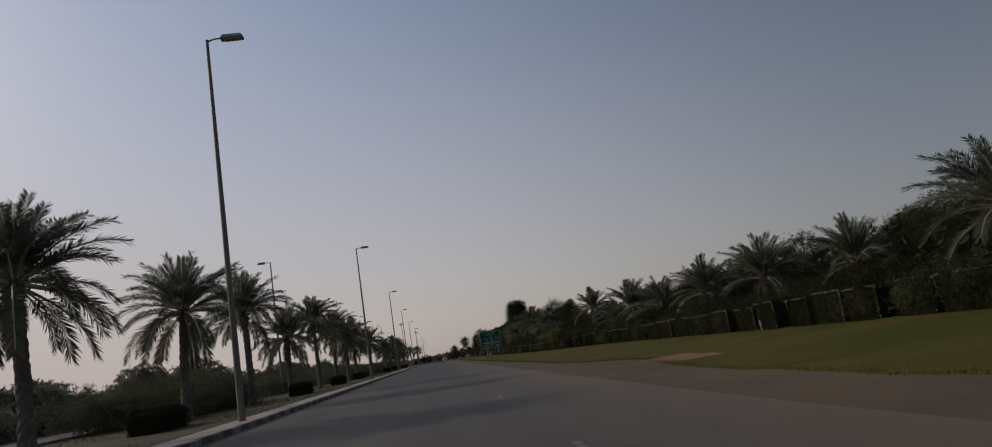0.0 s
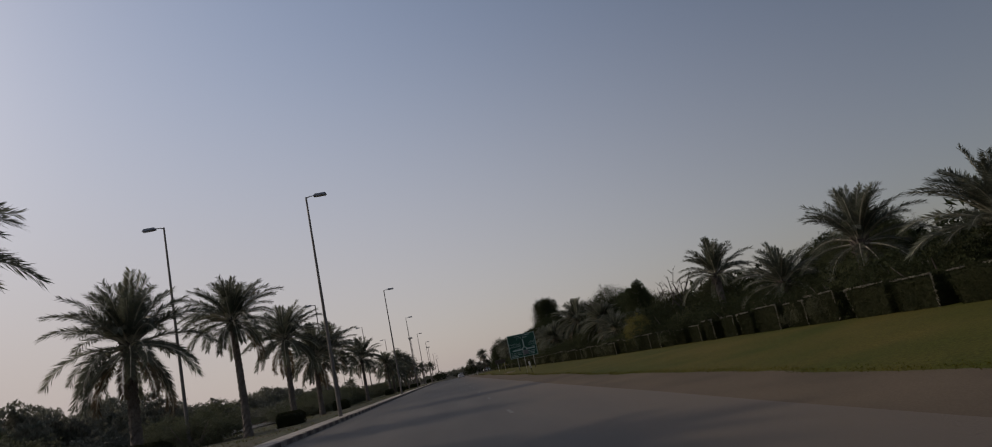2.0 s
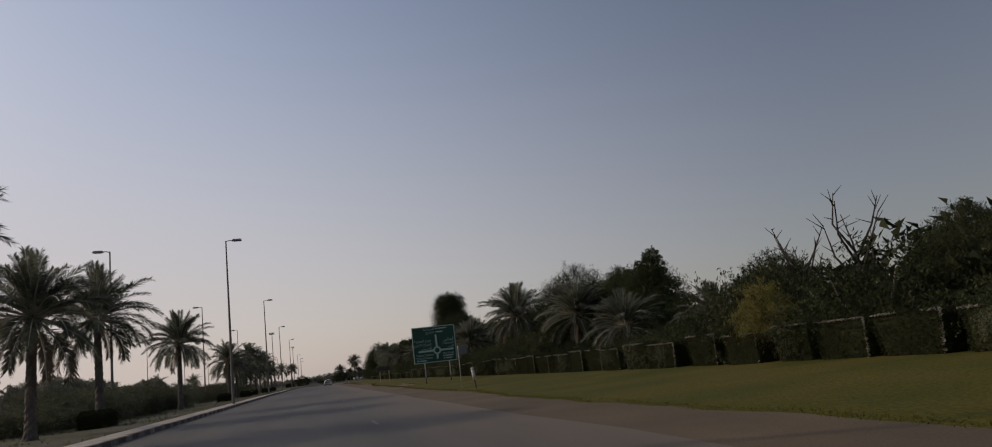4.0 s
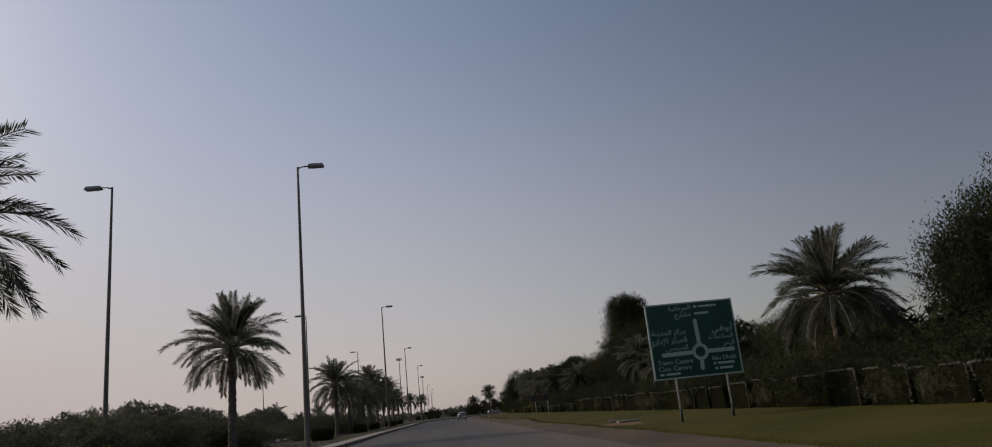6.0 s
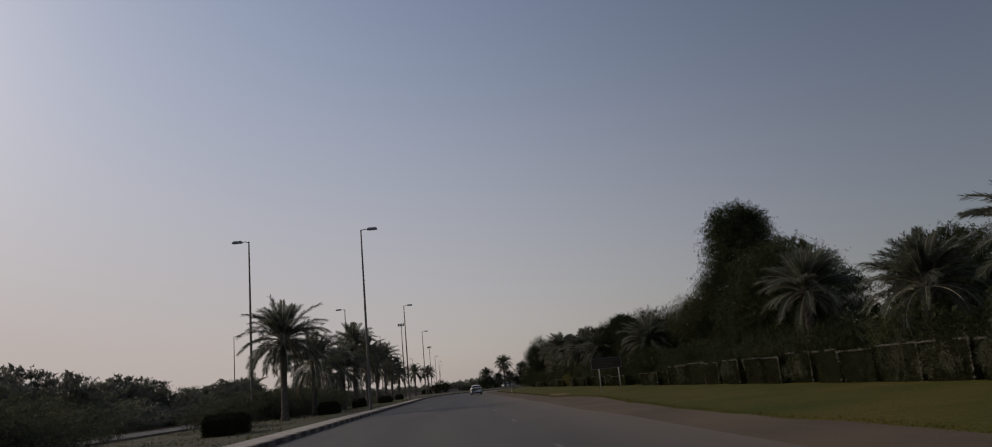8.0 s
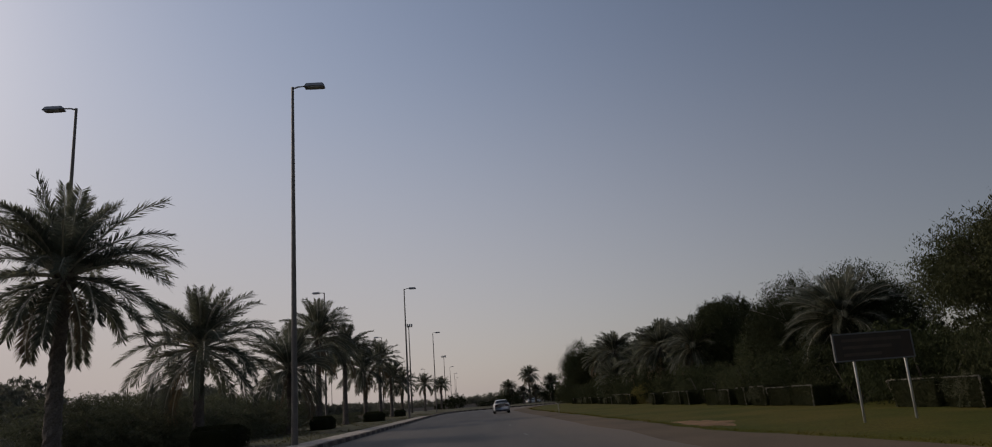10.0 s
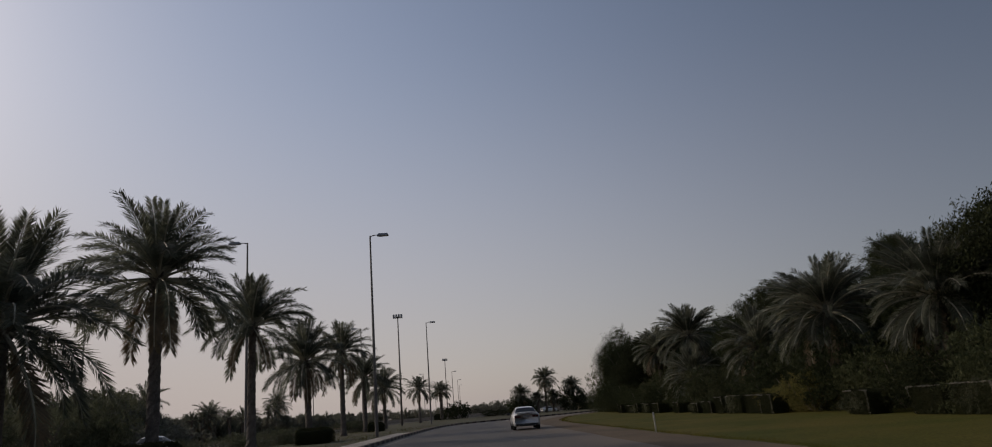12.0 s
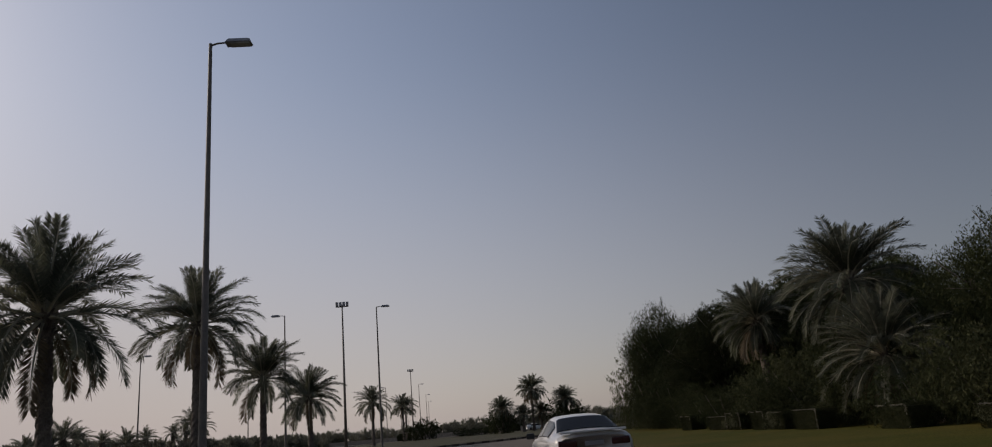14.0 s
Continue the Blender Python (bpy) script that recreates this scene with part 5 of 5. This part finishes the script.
def car(x, y, heading, st, paint, label, group=""):
    t = thing("car", pose(x, y, 0.0, 0, 0, heading), label, "car", group)
    y0, y1 = st[0][0], st[-1][0]
    n = 96
    rows = [car_ring(y0 + (y1 - y0) * i / n, st) for i in range(n + 1)]
    # soften along the length
    for _ in range(2):
        rows = [rows[0]] + [[((a[0] + 2 * b[0] + c[0]) / 4, (a[1] + 2 * b[1] + c[1]) / 4) for a, b, c in zip(rows[i - 1], rows[i], rows[i + 1])] for i in range(1, n)] + [rows[n]]
    k = len(rows[0])
    v, f = [], []
    for i, row in enumerate(rows):
        yy = y0 + (y1 - y0) * i / n
        ring = [(px, yy, pz) for px, pz in row] + [(-px, yy, pz) for px, pz in row[-2:0:-1]]
        v += ring
    m = 2 * k - 2
    for i in range(n):
        for j in range(m):
            q = (j + 1) % m
            f.append((i * m + j, i * m + q, (i + 1) * m + q, (i + 1) * m + j))
    f.append(tuple(range(m)))
    f.append(tuple(n * m + j for j in range(m))[::-1])
    body = child("body", mesh_from("body", v, f, paint, True), t)

    def patch(name, ya, yb, ja, jb, mirror, mat, label="", inset=(0, 0), lift=0.012):
        """A pane that follows the body between two stations and two ring points."""
        pv, pf = [], []
        nn, mm = 24, 24
        for a in range(nn + 1):
            yy = ya + (yb - ya) * a / nn
            q = (yy - y0) / (y1 - y0) * n
            i0 = min(int(q), n - 1)
            row = [(r0[0] + (r1[0] - r0[0]) * (q - i0), r0[1] + (r1[1] - r0[1]) * (q - i0)) for r0, r1 in zip(rows[i0], rows[i0 + 1])]
            line = row[ja:jb + 1]
            if mirror == 0:
                line = row[ja:] + [(-px, pz) for px, pz in row[-2:ja - 1:-1]]
            for b_ in range(mm + 1):
                s = inset[0] + (1 - inset[0] - inset[1]) * b_ / mm
                u = s * (len(line) - 1)
                iu = min(int(u), len(line) - 2)
                px = line[iu][0] + (line[iu + 1][0] - line[iu][0]) * (u - iu)
                pz = line[iu][1] + (line[iu + 1][1] - line[iu][1]) * (u - iu)
                pv.append(((px + math.copysign(lift, px)) * (mirror if mirror else 1), yy, pz + lift))
        for a in range(nn):
            for b_ in range(mm):
                o = a * (mm + 1) + b_
                pf.append((o, o + 1, o + mm + 2, o + mm + 1))
        ob = child(name, mesh_from(name, pv, pf, mat, True), t, label)
        sol = ob.modifiers.new("thickness", "SOLIDIFY")
        sol.thickness, sol.offset = 0.006, 0
        return ob

    ztop = max(s[5] for s in st)
    roof = [s for s in st if s[5] > ztop - 0.09]
    ra, rb = roof[0][0], roof[-1][0]
    prev = max(s[0] for s in st if s[0] < ra)
    nxt = min(s[0] for s in st if s[0] > rb)
    patch("rear_window", prev + 0.06, ra - 0.06, 6, 9, 0, GLASS_DARK, "tinted rear window", (0.03, 0.03))
    patch("windscreen", rb + 0.08, nxt - 0.06, 6, 9, 0, GLASS_DARK, "tinted windscreen", (0.03, 0.03))
    for sg in (-1, 1):
        patch("side_window", ra - 0.35, (ra + rb) / 2 - 0.03, 5, 6, sg, GLASS_DARK, "", (0.08, 0.12))
        patch("side_window", (ra + rb) / 2 + 0.03, rb + 0.35, 5, 6, sg, GLASS_DARK, "", (0.08, 0.12))
    w = max(s[2] for s in st)
    zt = st[1][3]
    for sg in (-1, 1):
        for wy in (-1.36, 1.36):
            wl = child("wheel", bpy.data.meshes.get("wheel_disc") or wheel_disc(), t, "", pose(sg * (w - 0.13), wy, 0.325, 0, 90 * sg, 0))
            child("tyre", bpy.data.meshes.get("tyre") or tyre_mesh(), wl, "black tyre")
            child("rim", bpy.data.meshes.get("rim") or rim_mesh(), wl, "grey alloy rim")
        bm = bmesh.new()
        box(bm, sg * 0.56 - 0.2, sg * 0.56 + 0.2, y0 - 0.014, y0 + 0.16, zt - 0.17, zt - 0.01, 0.04)
        part("tail_light", bm, LIGHT_RED, t, "dark red tail light")
        bm = bmesh.new()
        box(bm, sg * 0.58 - 0.16, sg * 0.58 + 0.16, y1 - 0.22, y1 + 0.01, 0.58, 0.70, 0.03)
        part("headlight", bm, LIGHT_CLEAR, t, "clear headlight")
        bm = bmesh.new()
        box(bm, sg * (w + 0.10) - 0.10, sg * (w + 0.10) + 0.10, rb + 0.32, rb + 0.42, zt + 0.02, zt + 0.16, 0.03)
        part("mirror", bm, TRIM_BLACK, t, "dark door mirror")
        bm = bmesh.new()
        box(bm, sg * 0.5 - 0.07, sg * 0.5 + 0.07, y0 - 0.02, y0 + 0.1, 0.27, 0.33, 0.015)
        part("exhaust", bm, RIM, t, "chrome exhaust tip")
        bm = bmesh.new()
        box(bm, sg * (w + 0.004) - 0.008, sg * (w + 0.004) + 0.008, -0.35, -0.15, zt - 0.14, zt - 0.115, 0.003)
        part("door_handle", bm, paint, t)
    bm = bmesh.new()
    box(bm, -0.70, 0.70, y0 - 0.02, y0 + 0.1, 0.26, 0.40, 0.02)
    part("bumper_insert", bm, TRIM_BLACK, t, "black lower bumper insert")
    bm = bmesh.new()
    box(bm, -0.2, 0.2, y0 - 0.016, y0 + 0.05, zt - 0.15, zt - 0.06, 0.006)
    part("number_plate", bm, HEAD_GREY, t, "blank pale number plate")
    bm = bmesh.new()
    box(bm, -0.70, 0.70, y0 - 0.02, y0 + 0.16, st[1][5] + 0.01, st[1][5] + 0.055, 0.015)
    part("boot_spoiler", bm, paint, t)
    bm = bmesh.new()
    box(bm, -0.6, 0.6, y1 - 0.08, y1 + 0.012, 0.36, 0.54, 0.02)
    part("grille", bm, TRIM_BLACK, t, "black grille")
    return t


def wheel_disc():
    bm = bmesh.new()
    bmesh.ops.create_cone(bm, cap_ends=True, segments=20, radius1=0.16, radius2=0.16, depth=0.12)
    return bm_mesh("wheel_disc", bm, TRIM_BLACK)


def tyre_mesh():
    v, f = [], []
    prof = ((-0.11, 0.22), (-0.11, 0.29), (-0.08, 0.322), (0.08, 0.322), (0.11, 0.29), (0.11, 0.22))
    for k in range(28):
        a = 2 * math.pi * k / 28
        v += [(q * math.cos(a), q * math.sin(a), z) for z, q in prof]
    for k in range(28):
        for j in range(6):
            a, b = 6 * k, 6 * ((k + 1) % 28)
            f.append((a + j, a + (j + 1) % 6, b + (j + 1) % 6, b + j))
    return mesh_from("tyre", v, f, RUBBER, True)


def rim_mesh():
    bm = bmesh.new()
    for k in range(5):
        bmesh.ops.create_cube(bm, size=1, matrix=Matrix.Rotation(k * 2 * math.pi / 5, 4, "Z") @ Matrix.Translation((0.12, 0, 0.085)) @ Matrix.Diagonal((0.22, 0.06, 0.02, 1)))
    bmesh.ops.create_cone(bm, cap_ends=True, segments=16, radius1=0.06, radius2=0.05, depth=0.03, matrix=Matrix.Translation((0, 0, 0.085)))
    return bm_mesh("rim", bm, RIM)


SEDAN = ((-2.28, 0.36, 0.76, 0.84, 0.70, 0.95), (-2.20, 0.26, 0.84, 0.92, 0.74, 1.03), (-1.72, 0.22, 0.885, 0.95, 0.70, 1.07), (-0.95, 0.20, 0.89, 0.96, 0.56, 1.38), (-0.25, 0.20, 0.89, 0.95, 0.57, 1.43),
         (0.45, 0.20, 0.89, 0.94, 0.56, 1.38), (1.15, 0.20, 0.885, 0.92, 0.68, 0.98), (1.85, 0.22, 0.87, 0.85, 0.70, 0.88), (2.2, 0.26, 0.80, 0.72, 0.62, 0.76), (2.30, 0.36, 0.70, 0.62, 0.52, 0.66))
WAGON = ((-2.35, 0.42, 0.84, 1.05, 0.72, 1.30), (-2.25, 0.34, 0.92, 1.10, 0.70, 1.62), (-2.05, 0.30, 0.95, 1.12, 0.70, 1.78), (-0.3, 0.30, 0.96, 1.12, 0.71, 1.84), (0.5, 0.30, 0.96, 1.11, 0.69, 1.78),
         (1.2, 0.30, 0.95, 1.08, 0.78, 1.14), (2.0, 0.32, 0.93, 1.0, 0.78, 1.05), (2.35, 0.38, 0.86, 0.9, 0.7, 0.92), (2.42, 0.45, 0.8, 0.8, 0.62, 0.84))
car(2.75, 252.6, 0, SEDAN, CAR_WHITE, "white saloon car with tinted glass on the asphalt")
car(-23.5, 257.0, 180, SEDAN, CAR_WHITE, "white saloon car on the opposite carriageway", "opposite cars")
car(-27.0, 246.0, 180, WAGON, CAR_GREY, "silver tall estate car on the opposite carriageway", "opposite cars")
car(17.5, 392.0, -60, SEDAN, CAR_WHITE, "distant white car at the roundabout", "opposite cars")

# ---------------------------------------------------------------- kerb stones of the median
kerb = tagged(new("kerb"), "row of kerb stones painted faded black and pale", "kerb", kind="structure")
bm = bmesh.new()
box(bm, -0.11, 0.11, -0.495, 0.495, -0.05, 0.19, 0.015)
stone_pale = bm_mesh("kerb_stone", bm, KERB_PALE)
bm = bmesh.new()
box(bm, -0.11, 0.11, -0.495, 0.495, -0.05, 0.19, 0.015)
stone_dark = bm_mesh("kerb_stone", bm, KERB_DARK)
r = random.Random(8)
START = next(k for k, p in enumerate(KERB) if p.y > 2.0)
rest_v, rest_f = [], []
for i in range(START, len(KERB) - 1):
    p, q = KERB[i], KERB[i + 1]
    mid, turn = (p + q) / 2, math.atan2(p.x - q.x, q.y - p.y)
    if i < START + 296:
        child("kerb_stone", stone_dark if i % 2 else stone_pale, kerb, "", pose(mid.x - 0.05 + r.uniform(-0.012, 0.012), mid.y, r.uniform(-0.008, 0.008), 0, r.uniform(-1.5, 1.5), math.degrees(turn) + r.uniform(-0.6, 0.6)))
        continue
    d = (q - p).normalized()
    n, o = Vector((-d.y, d.x)) * 0.11, len(rest_v)
    for z in (-0.05, 0.19):
        rest_v += [(*(p + n), z), (*(p - n), z), (*(q - n), z), (*(q + n), z)]
    rest_f += [tuple(o + k for k in g) for g in ((4, 5, 6, 7), (0, 1, 5, 4), (1, 2, 6, 5), (2, 3, 7, 6), (3, 0, 4, 7))]
ob = child("far_kerb_stones", mesh_from("far_kerb_stones", rest_v, rest_f, [KERB_PALE, KERB_DARK], False, [(k // 5) % 2 for k in range(len(rest_f))]), kerb)
ob["kind"] = "stuff"
